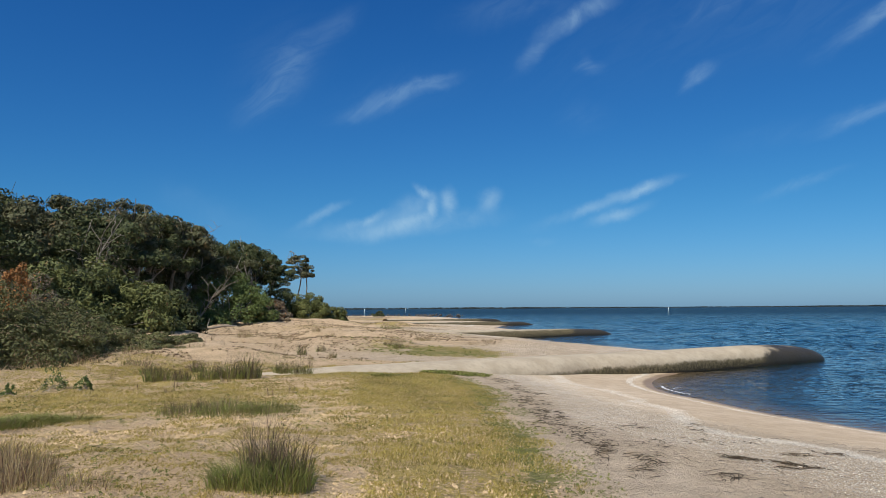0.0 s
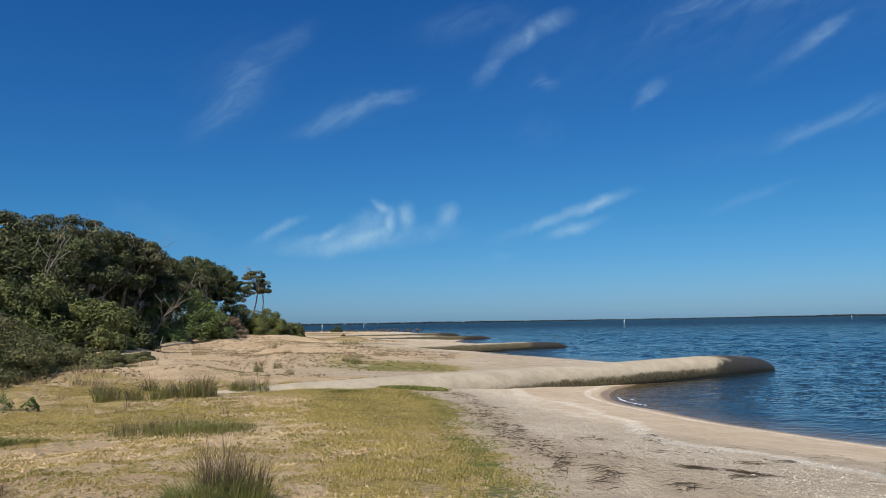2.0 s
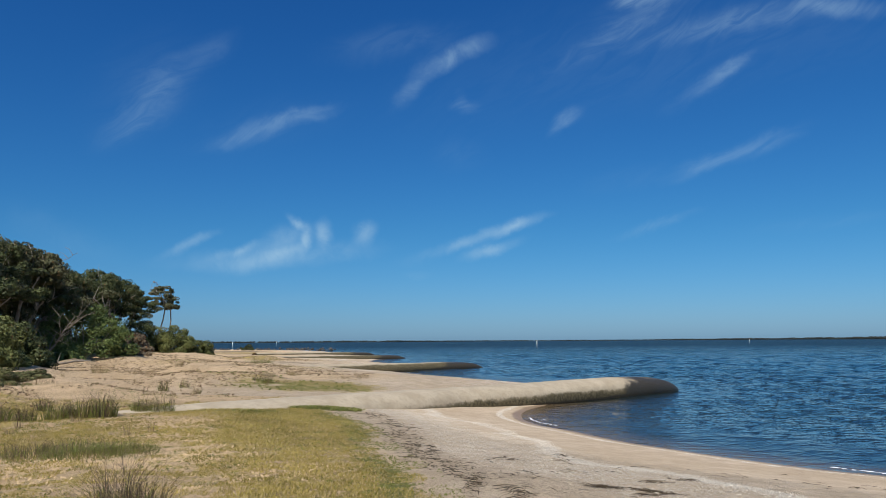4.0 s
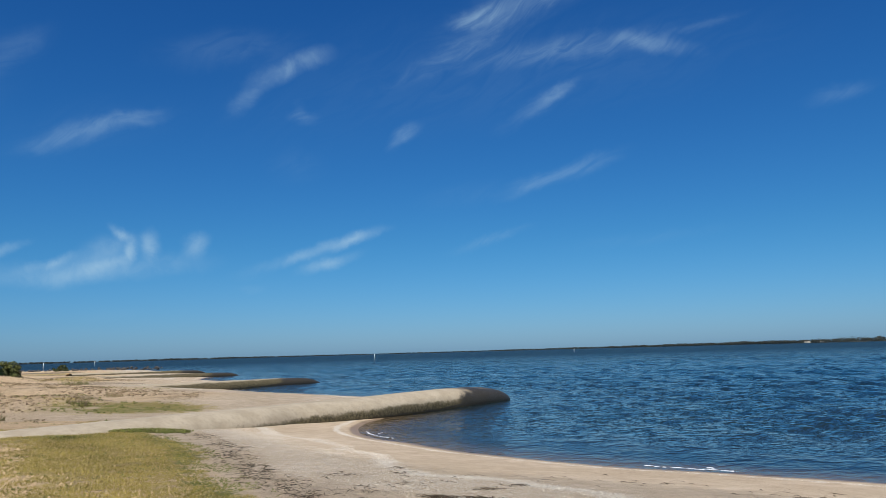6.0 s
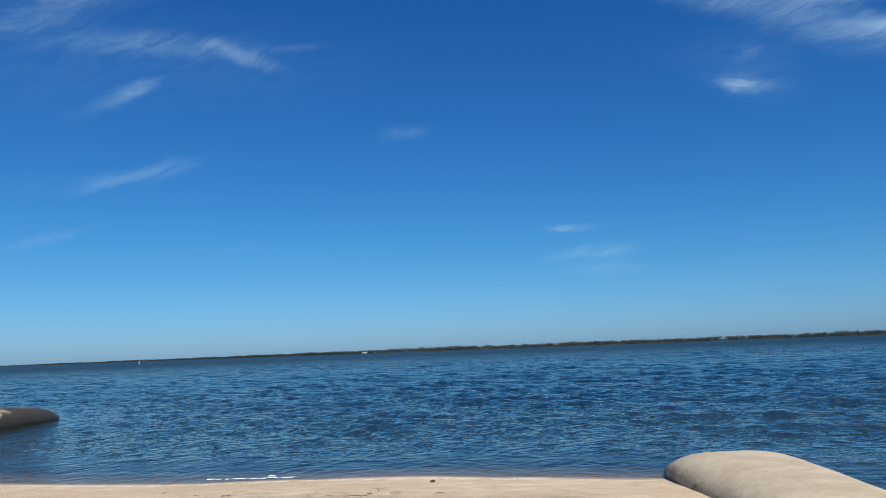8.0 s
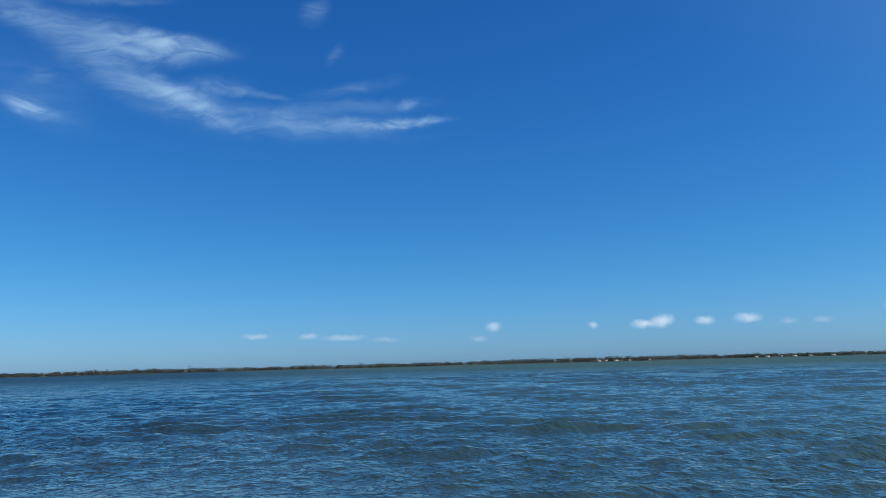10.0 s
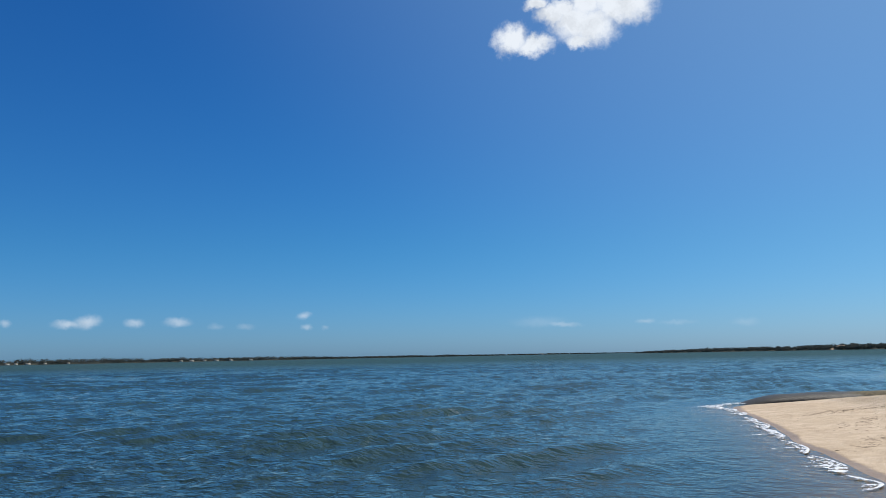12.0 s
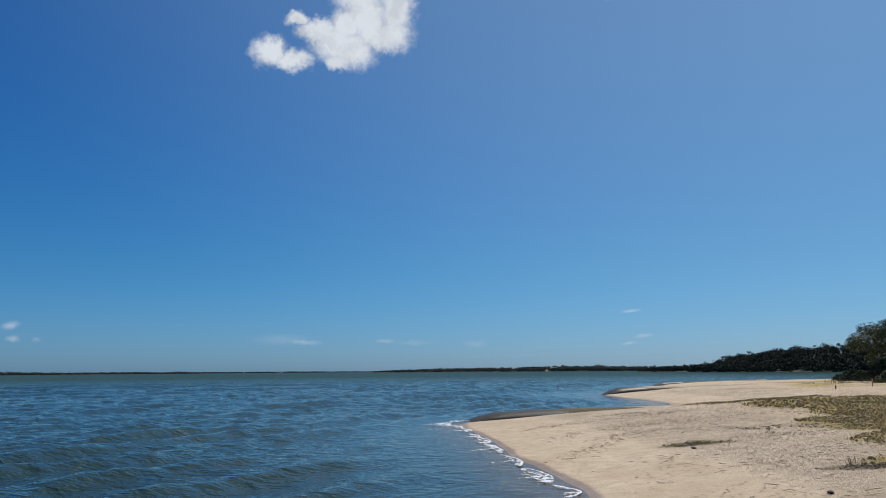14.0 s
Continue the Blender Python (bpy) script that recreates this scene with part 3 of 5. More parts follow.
def limb(points, radii, sides=7):
    """A tapered, closed tube along points."""
    pts = [Vector(p) for p in points]
    verts, faces = [], []
    ref = Vector((0.31, 0.87, 0.38))
    for i, p in enumerate(pts):
        d = (pts[min(i + 1, len(pts) - 1)] - pts[max(i - 1, 0)]).normalized()
        u = d.cross(ref).normalized()
        v = d.cross(u)
        for k in range(sides):
            a = 2 * math.pi * k / sides
            verts.append(p + (u * math.cos(a) + v * math.sin(a)) * radii[i])
    for i in range(len(pts) - 1):
        for k in range(sides):
            a, b = i * sides + k, i * sides + (k + 1) % sides
            faces.append((a, b, b + sides, a + sides))
    return np.array([tuple(v) for v in verts]), np.array(faces)


def joined(pieces):
    vs, fs, n = [], [], 0
    for v, f in pieces:
        vs.append(v)
        fs.append(f + n)
        n += len(v)
    return np.concatenate(vs), np.concatenate(fs)


def crooked(rng, start, end, bend, steps=6):
    """A wandering line between two points."""
    start, end = np.array(start, float), np.array(end, float)
    t = np.linspace(0, 1, steps)[:, None]
    line = start * (1 - t) + end * t
    sway = rng.normal(0, bend, (steps, 3)).cumsum(0) * 0.5
    return line + sway * np.sin(t * math.pi) + rng.normal(0, bend * 0.15, (steps, 3)) * (t > 0) * (t < 1)


def leaves(rng, centres, radii, count, size, upward=0.25, slender=0.5, hollow=0.35, align=0.8, three=False):
    """Leaf blades in clumps: centres (n, 3), radii (n, 3), count to a clump. align: how far they face outwards. three: three-cornered leaves."""
    centres, radii = np.asarray(centres, float), np.asarray(radii, float)
    n = len(centres) * count
    d = rng.normal(0, 1, (n, 3))
    d /= np.linalg.norm(d, axis=1)[:, None]
    r = hollow + (1 - hollow) * rng.random(n) ** 0.5
    p = np.repeat(centres, count, 0) + d * np.repeat(radii, count, 0) * r[:, None]
    out = d * align + rng.normal(0, 0.6, (n, 3))
    out[:, 2] += upward
    out /= np.linalg.norm(out, axis=1)[:, None]
    u = np.cross(out, rng.normal(0, 1, (n, 3)))
    u /= np.linalg.norm(u, axis=1)[:, None]
    w = np.cross(out, u)
    s = size * (0.6 + 0.8 * rng.random(n))[:, None]
    if three:
        v = np.stack([p - u * s, p + w * s * slender * 1.5, p + u * s - out * s * 0.2], 1)
        return v.reshape(-1, 3), np.arange(3 * n).reshape(n, 3)
    v = np.stack([p - u * s, p + w * s * slender - out * s * 0.15, p + u * s, p - w * s * slender - out * s * 0.15], 1)
    return v.reshape(-1, 3), np.arange(4 * n).reshape(n, 4)


# ---- the ground ----
SHORE_SOUTH = [  # northing and easting of the water's edge
    (-700, -420), (-450, -230), (-300, -105), (-230, -62), (-180, -40), (-150, -19), (-134, -5), (-128, -6), (-110, -9), (-95, -4), (-86, 1.8), (-81, 2.4), (-77, 1.3),
    (-63, -3.1), (-52, -3.5), (-45, 2), (-40, 7.6), (-37.7, 8.3), (-31.2, 5.9), (-24.9, 3.8), (-20.8, 2.3), (-16.3, 0.8), (-12, 0.9), (-7, 3), (-3, 6.5),
]
SHORE_NORTH = [
    (1, 12), (4, 14.6), (5.6, 14.5), (10.4, 12.7), (14.5, 9.8), (17.5, 8.4), (20.5, 7.5), (24, 6.8), (27, 7.3), (31, 9.6), (35, 13), (38, 15), (42, 14.2),
    (49.5, 11.6), (56, 9), (68, 6.1), (71, 8), (74, 12.5), (80, 11), (100, 7), (112, 9), (117, 11.5), (125, 8), (146, 9), (152, 8), (180, 5), (220, 2), (250, -8), (300, -60), (450, -260)]
SHORE = np.array(SHORE_SOUTH + SHORE_NORTH)


def shore_x(y):
    y = np.asarray(y, float)
    return sum(np.interp(y + o, SHORE[:, 0], SHORE[:, 1]) for o in (-1.2, -0.6, 0, 0.6, 1.2)) / 5


def inland(x, y):
    """Metres from the water's edge, positive on land."""
    slope = (shore_x(np.asarray(y) + 2) - shore_x(np.asarray(y) - 2)) / 4
    wobble = (rough_field(x, y, 3.0, 5, 2) - 0.5) * 0.5
    return (shore_x(y) - x) / np.sqrt(1 + slope ** 2) + wobble


def height(x, y):
    d = inland(x, y)
    z = np.interp(d, [-400, -60, -25, -6, 0, 7, 10, 20, 60, 150, 400], [-6, -3.2, -1.7, -0.5, 0, 0.66, 0.84, 0.98, 1.35, 2.4, 5])
    z = np.where(z > 0, z * np.interp(y, [-160, -70, 60, 115], [0.55, 1.0, 1.0, 0.42]), z)
    dune = smooth(d, 9, 16) * np.interp(y, [70, 120], [1.0, 0.35])
    z = z + dune * ((rough_field(x, y, 7.0, 3) - 0.5) * 0.40 + (rough_field(x, y, 1.6, 9) - 0.5) * 0.14 + (rough_field(x, y, 0.55, 14, 2) - 0.5) * 0.11)
    z = z + smooth(d, 10, 15) * smooth(y, 21, 27) * smooth(y, 110, 70) * smooth(rough_field(x, y, 5.0, 19, 2), 0.40, 0.75) * 0.45
    z = z + smooth(d, 0.5, 4) * (rough_field(x, y, 2.5, 21) - 0.5) * 0.07
    for cx, cy, rx, ry, up in MOUNDS:
        z = z + up * np.exp(-(((x - cx) / rx) ** 2 + ((y - cy) / ry) ** 2))
    return z


MOUNDS = [(-8.5, -36.0, 5.0, 3.2, 0.46), (-13.0, -38.0, 5.0, 3.0, 0.2), (-30, 75, 18, 14, 0.8), (-0.6, 26.0, 1.6, 1.0, 0.06)]


def turf_edge(y):
    return np.interp(y, [-12, -6, 0, 5, 7.7, 12.6, 17.8, 24.7, 27], [-3, -1.2, 0.6, 1.5, 1.5, 1.4, 1.3, 0.1, -1])


TURF = [  # centre, half widths and thickness of the patches of turf
    (-0.4, 18, 2.2, 9, 0.72), (0.2, 9, 1.4, 7, 0.60), (-5.5, 15.5, 5.0, 3.0, 0.55), (-2.6, 21.5, 3.2, 2.6, 0.66), (-2.0, 12.5, 3.0, 3.5, 0.52), (-9.5, 12.0, 4.0, 3.5, 0.55), (-13, 18, 6, 3, 0.55),
    (-4.0, 7.0, 2.5, 2.2, 0.42), (-0.5, 32.5, 4.0, 3.2, 0.72), (-9, 20.5, 4, 1.6, 0.6), (-3.5, 36, 3, 2, 0.5), (-4, 55, 9, 3, 0.42), (-7, 78, 9, 4, 0.55), (-8, 110, 9, 5, 0.55), (-12, 160, 14, 16, 0.6),
]
TURF += [
    (-8.5, -27, 3.6, 3.2, 0.85), (-13, -33, 7, 7, 0.8), (-8.5, -35.5, 4.5, 3.2, 0.75), (-10, -22, 5, 3.5, 0.7), (-6.3, -18.2, 2.2, 1.0, 0.6), (-22, -80, 8, 7, 0.6), (-30, -110, 14, 10, 0.7), (-35, -60, 16, 30, 0.6)]
LITTER = [  # dried weed and stalks: centre, half widths, thickness
    (-5.8, -37.0, 4.6, 2.0, 0.42), (-1.0, -43.5, 3.5, 1.2, 0.6), (-1.7, -23.4, 1.1, 0.5, 0.8), (-5.1, -17.9, 1.5, 0.5, 0.75), (-3.9, -13.9, 0.9, 0.3, 0.8), (-5.0, -26.5, 2.6, 1.2, 0.45),
    (2.1, 11, 0.7, 4.0, 0.12), (1.7, 18, 0.8, 4.0, 0.14), (2.3, 8.0, 0.9, 1.5, 0.12), (-14, 32, 5, 9, 0.28), (-17, 45, 8, 20, 0.35), (-4.5, 44, 2, 1.2, 0.5), (-2, 50, 1.2, 0.6, 0.5),
    (-12, -74, 5, 2.5, 0.5), (-20, -72, 6, 2, 0.5), (-3.5, 66, 2.4, 1.2, 0.6)]
LITTER += [(-2, 36, 2.2, 0.8, 0.55), (1.5, 38, 2.0, 0.5, 0.5), (-6, 33, 2.5, 1.0, 0.3), (2.5, 46, 3.0, 0.8, 0.5), (-5, 52, 4, 1.2, 0.5), (-9, 60, 5, 2, 0.55), (0, 58, 3, 0.7, 0.5), (-2, 72, 4, 1.2, 0.55), (-6, 84, 6, 2, 0.6),
           (-4, 98, 6, 2.5, 0.6), (-8, 125, 8, 4, 0.6), (-12, 150, 9, 8, 0.6), (-20, 185, 12, 16, 0.7)]


def spread(patches, x, y):
    total = np.zeros(np.shape(x))
    for cx, cy, rx, ry, up in patches:
        total = np.maximum(total, up * smooth(np.exp(-(((x - cx) / rx) ** 2 + ((y - cy) / ry) ** 2)), 0.12, 0.75))
    return total


def turf_field(x, y):
    north = smooth(turf_edge(y) - x + (rough_field(x, y, 1.2, 33) - 0.5) * 0.9, -0.2, 0.5)
    inside = np.where(y < 26.5, np.where(y > -14, north, 1.0), 1.0)
    base = 0.41 * smooth(inland(x, y), 9, 13) * (y > 5) * (y < 24)
    return np.maximum(spread(TURF, x, y), base) * inside * (0.55 + 0.9 * rough_field(x, y, 2.4, 41)) * smooth(inland(x, y), 4.5, 7)


def lush_field(x, y):
    """Where the turf is fresh and green: along its seaward edge and in damp hollows."""
    edge = turf_edge(y) - x
    band = smooth(edge, 1.1, 0.3) * (y > 4) * (y < 27)
    return np.maximum(band * 0.9, spread([(-1.8, 20.8, 1.6, 1.2, 0.9), (-3.4, 13.2, 1.6, 1.0, 0.8), (-6.5, 12, 1.4, 0.9, 0.9), (-0.5, 32.5, 4, 3, 0.5), (0.2, 24.4, 1.2, 0.7, 1.0)], x, y))


def shell_field(x, y):
    off = (shore_x(y) - x)
    upper = np.interp(y, [-50, -16, 5, 10, 12.5, 17, 22, 26, 30], [4, 4, 8.0, 6.9, 6.4, 3.6, 2.6, 3.5, 4])
    wander = (rough_field(x, y, 2.0, 55) - 0.5) * 1.2
    north = np.where(y > 3, 1.0, 0.25)
    band = np.exp(-((off - upper + wander) / 0.30) ** 2) * 0.42 + np.exp(-((off - 0.75 + wander * 0.25) / 0.12) ** 2) * 0.55
    wide = smooth(off, upper * 0.9, upper + 1.0) * smooth(off, upper + 3.6, upper + 2.0) * 0.21
    return (band + wide) * north * (0.5 + rough_field(x, y, 1.1, 57))


def steps_from(bounds):
    """Grid lines: (from, to, spacing) stretches one after another."""
    out = [np.arange(a, b, s) for a, b, s in bounds]
    return np.concatenate(out + [np.array([bounds[-1][1]])])


def build_ground():
    gx = steps_from([(-4600, -600, 400), (-600, -120, 12), (-120, -40, 1.5), (-40, -12, 0.5), (-12, 8, 0.13), (8, 13, 0.3), (13, 40, 1.0), (40, 200, 10), (200, 4700, 300)])
    gy = steps_from([(-4600, -700, 300), (-700, -160, 12), (-160, -60, 1.0), (-60, -26, 0.5), (-26, -12, 0.25), (-12, 5, 0.6), (5, 19, 0.13), (19, 34, 0.3), (34, 90, 0.6), (90, 180, 1.2), (180, 500, 12), (500, 4700, 300)])
    X, Y = np.meshgrid(gx, gy, indexing="ij")
    Z = height(X, Y)
    far = smooth(np.maximum(np.abs(X), np.abs(Y)), 420, 900)
    Z = Z * (1 - far) - 6 * far
    d = inland(X, Y)
    fields = {"turf": turf_field(X, Y), "shell": shell_field(X, Y), "litter": spread(LITTER, X, Y), "wet": smooth(d, 0.6, 0.0), "smooth": smooth(d, 5.5, 3.0), "lush": lush_field(X, Y), "dune": np.where((Y > -14) & (Y < 27), smooth(turf_edge(Y) - X, -0.3, 0.9), smooth(d, 8, 14) * np.where(Y < 0, 0.3, 0.8))}
    me = mesh_of("ground", np.stack([X, Y, Z], -1), grid_faces(len(gx), len(gy)), GROUND, True, fields)
    tagged(new("ground", me), "pale shelly sand beach with short yellow-green turf", "ground", kind="structure")


def waves(X, Y, spacing, depth):
    """Wind chop: many short-crested trains whose crests are pinched. Gives the shift of each point."""
    rng = np.random.default_rng(7)
    out = np.zeros(X.shape + (3,))
    calm = smooth(depth, 0.0, 0.6) * (0.6 + 0.4 * smooth(depth, 0.2, 1.3))
    south = smooth(Y, 20, -15)
    for octave in range(10):
        base = 0.42 * 1.42 ** octave
        gust = 0.25 + 1.5 * rough_field(X, Y, 6 * base, 160 + octave, 2)
        bend = 5.0 * rough_field(X, Y, 5.0 * base, 60 + octave, 1)
        fine = smooth(spacing, base * 0.75, base * 0.34)
        if not fine.any():
            continue
        steep = 0.036 if base < 1.1 else 0.030 if base < 2.2 else 0.020 if base < 4.5 else 0.010
        for k in range(6):
            lam = base * (0.85 + 0.4 * rng.random())
            a = radians(296 + rng.normal(0, 52))
            wx, wy, wk = math.sin(a), math.cos(a), 2 * math.pi / lam
            ph = wk * (wx * X + wy * Y) + 6.283 * rng.random() + bend * rng.choice([-1.0, 1.0])
            amp = steep / wk * (0.6 + 0.8 * rng.random()) * gust * fine * calm
            out[..., 2] += amp * np.cos(ph)
            out[..., 0] -= 0.5 * amp * wx * np.sin(ph)
            out[..., 1] -= 0.5 * amp * wy * np.sin(ph)
    # low rollers that come in over the southern shallows
    a, lam = radians(285), 3.6
    ph = 2 * math.pi / lam * (math.sin(a) * X + math.cos(a) * Y) + 9.0 * rough_field(X, Y, 16, 91, 2)
    amp = 0.125 * south * calm * smooth(rough_field(X, Y, 6.0, 93, 2), 0.42, 0.68) * smooth(spacing, 1.6, 0.8)
    out[..., 2] += amp * ((0.5 + 0.5 * np.cos(ph)) ** 2.2 * 2 - 0.6)
    out[..., 2] += 0.02 * smooth(depth, 0, 0.3)
    return out


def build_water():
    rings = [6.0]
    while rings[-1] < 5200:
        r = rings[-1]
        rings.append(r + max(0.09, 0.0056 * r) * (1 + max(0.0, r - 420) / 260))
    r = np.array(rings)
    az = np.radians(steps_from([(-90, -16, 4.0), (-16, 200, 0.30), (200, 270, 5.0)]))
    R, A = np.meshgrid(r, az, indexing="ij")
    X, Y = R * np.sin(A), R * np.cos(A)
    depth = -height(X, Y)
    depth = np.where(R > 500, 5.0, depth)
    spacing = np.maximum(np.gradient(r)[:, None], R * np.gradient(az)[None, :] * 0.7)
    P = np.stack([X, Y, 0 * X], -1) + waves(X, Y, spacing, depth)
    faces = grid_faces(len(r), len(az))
    keep = depth.ravel()[faces].max(1) > -0.12
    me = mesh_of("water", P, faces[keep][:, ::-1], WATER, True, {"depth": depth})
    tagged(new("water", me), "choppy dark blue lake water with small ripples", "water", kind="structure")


build_ground()
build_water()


# ---- sand-filled geotextile groynes ----


def groyne(points, half, label, seed, soak=1.0, stain=0.0):
    """A long bag along points (x, y, top), whose last point is the nose in the water."""
    rng = np.random.default_rng(seed)
    P = np.array(points, float)
    seg = np.concatenate([[0], np.hypot(*np.diff(P[:, :2], axis=0).T).cumsum()])
    s = np.arange(0, seg[-1], 0.22)
    s = np.append(s, seg[-1] - 0.02)
    cx, cy, top = (np.interp(s, seg, P[:, k]) for k in range(3))
    k = np.ones(9) / 9
    top = np.convolve(np.pad(top, 4, "edge"), k, "valid")
    dx, dy = np.gradient(cx), np.gradient(cy)
    ln = np.hypot(dx, dy)
    nx, ny = -dy / ln, dx / ln
    left = seg[-1] - s
    nose = np.sqrt(np.clip(1 - (1 - np.clip(left / 1.9, 0, 1)) ** 2, 0.0, 1))
    ring = 30
    a = np.linspace(0, 2 * math.pi, ring, endpoint=False)
    ca, sa = np.cos(a), np.sin(a)
    wob = rough_field(s[:, None] + 0 * a, a[None, :] * 1.5, 1.6, seed, 3) - 0.5
    ex = np.sign(ca) * np.abs(ca) ** 0.75
    ez = np.sign(sa) * np.abs(sa) ** 0.82
    low = -0.45
    mid, hh = (top + low) / 2, (top - low) / 2
    w = half * (0.35 + 0.65 * nose) * (1 + 0.05 * np.sin(s * 0.9 + seed))
    V = np.empty((len(s), ring, 3))
    off = ex[None, :] * w[:, None] * (1 + 0.05 * wob)
    V[:, :, 0] = cx[:, None] + nx[:, None] * off
    V[:, :, 1] = cy[:, None] + ny[:, None] * off
    V[:, :, 2] = mid[:, None] + ez[None, :] * hh[:, None] * (0.30 + 0.70 * nose)[:, None] + wob * 0.06
    idx = np.arange(len(s) * ring).reshape(len(s), ring)
    f = np.stack([idx[:-1], np.roll(idx[:-1], -1, 1), np.roll(idx[1:], -1, 1), idx[1:]], -1).reshape(-1, 4)
    z = V[:, :, 2]
    sea = smooth(s / seg[-1], 0.10, 0.5)[:, None] + 0 * z
    damp = smooth(z, 0.56 + stain, 0.24 + stain) * np.maximum(0.15 + 0.85 * sea, min(stain * 4, 1.0)) * (0.4 + 0.6 * soak)
    soaked = soak * smooth(left, 8.0, 3.5)[:, None] * (0.68 + 0.4 * smooth(z, 0.8, 0.2)) + smooth(z, 0.18, 0.05) * sea * 0.8
    me = mesh_of("bag", V, f, TUBE, True, {"damp": damp, "soaked": soaked})
    root = tagged(new("geotextile_groyne"), label, "groyne", "groynes along the shore")
    part("bag", me, root)
    # a fringe of weed along the foot, where the water reaches it
    n = int(26 * seg[-1] / 4)
    t = (0.35 + 0.63 * rng.random(n)) * seg[-1]
    side = np.where(rng.random(n) > 0.5, 1.0, -1.0)
    k = np.clip(np.searchsorted(s, t), 0, len(s) - 1)
    px, py = cx[k] + nx[k] * side * w[k] * 1.0, cy[k] + ny[k] * side * w[k] * 1.0
    pz = np.maximum(height(px, py), 0.0) + 0.02
    pts = np.stack([px, py, pz], 1)
    v, q = leaves(rng, pts, np.full((n, 3), 0.06), 4, 0.016, 0.4, 0.5)
    tagged(part("weed_fringe", mesh_of("weed_fringe", v, q, ALGAE), root, "olive weed along the foot"), kind="stuff")
    return root


def simple_groyne(tip, back, top, seed, label, half=1.0, az=57.0, bend=0.0):
    d = np.array([math.sin(radians(az)), math.cos(radians(az))])
    n = np.array([-d[1], d[0]])
    pts = []
    for s, h in ((back, top + 0.2), (back * 0.5, top + 0.05), (back * 0.25, top), (3.0, top - 0.05), (1.2, top * 0.7), (0, 0.0)):
        p = np.array(tip) - d * s + n * bend * (s / back) ** 2
        pts.append((p[0], p[1], h))
    groyne(pts, half, label, seed, 1.0, 0.22)


groyne([(-5.2, 20.4, 0.86), (-3.6, 21.4, 0.95), (0.8, 24.8, 0.92), (4.6, 28.3, 0.84), (9.8, 31.9, 0.82), (13.5, 34.2, 0.84), (15.7, 35.6, 0.80), (17.2, 36.6, 0.66), (18.1, 37.3, 0.30)], 1.15,
       "long pale sand-filled geotextile tube with weed-stained wet nose", 11)
groyne([(0.5, -4.6, 0.42), (2.4, -3.4, 0.68), (4, -2.4, 0.70), (9, 0.8, 0.64), (12.5, 2.9, 0.63), (14.2, 4.0, 0.61), (15.2, 4.6, 0.52), (16.6, 5.5, 0.0)], 1.15, "pale sand-filled geotextile tube half buried in the beach", 12, 0.0)
simple_groyne((16.3, 73.5), 26, 0.64, 13, "weathered brown geotextile tube running out from the beach", 0.95)
simple_groyne((13.8, 117), 28, 0.58, 14, "weathered brown geotextile tube running out from the beach", 1.1)
simple_groyne((11.5, 149), 26, 0.62, 15, "distant brown geotextile tube on the beach", 1.0)
simple_groyne((8.4, -39.6), 17, 0.52, 16, "dark wet geotextile tube curving into the waves", 1.0, 62.0, 2.0)
simple_groyne((2.5, -82.3), 20, 0.78, 17, "dark weathered geotextile tube at the beach corner", 1.0)
simple_groyne((-4.1, -131.6), 22, 0.5, 18, "distant dark geotextile tube at the beach corner", 1.0, 62)


# ---- trees and bushes ----


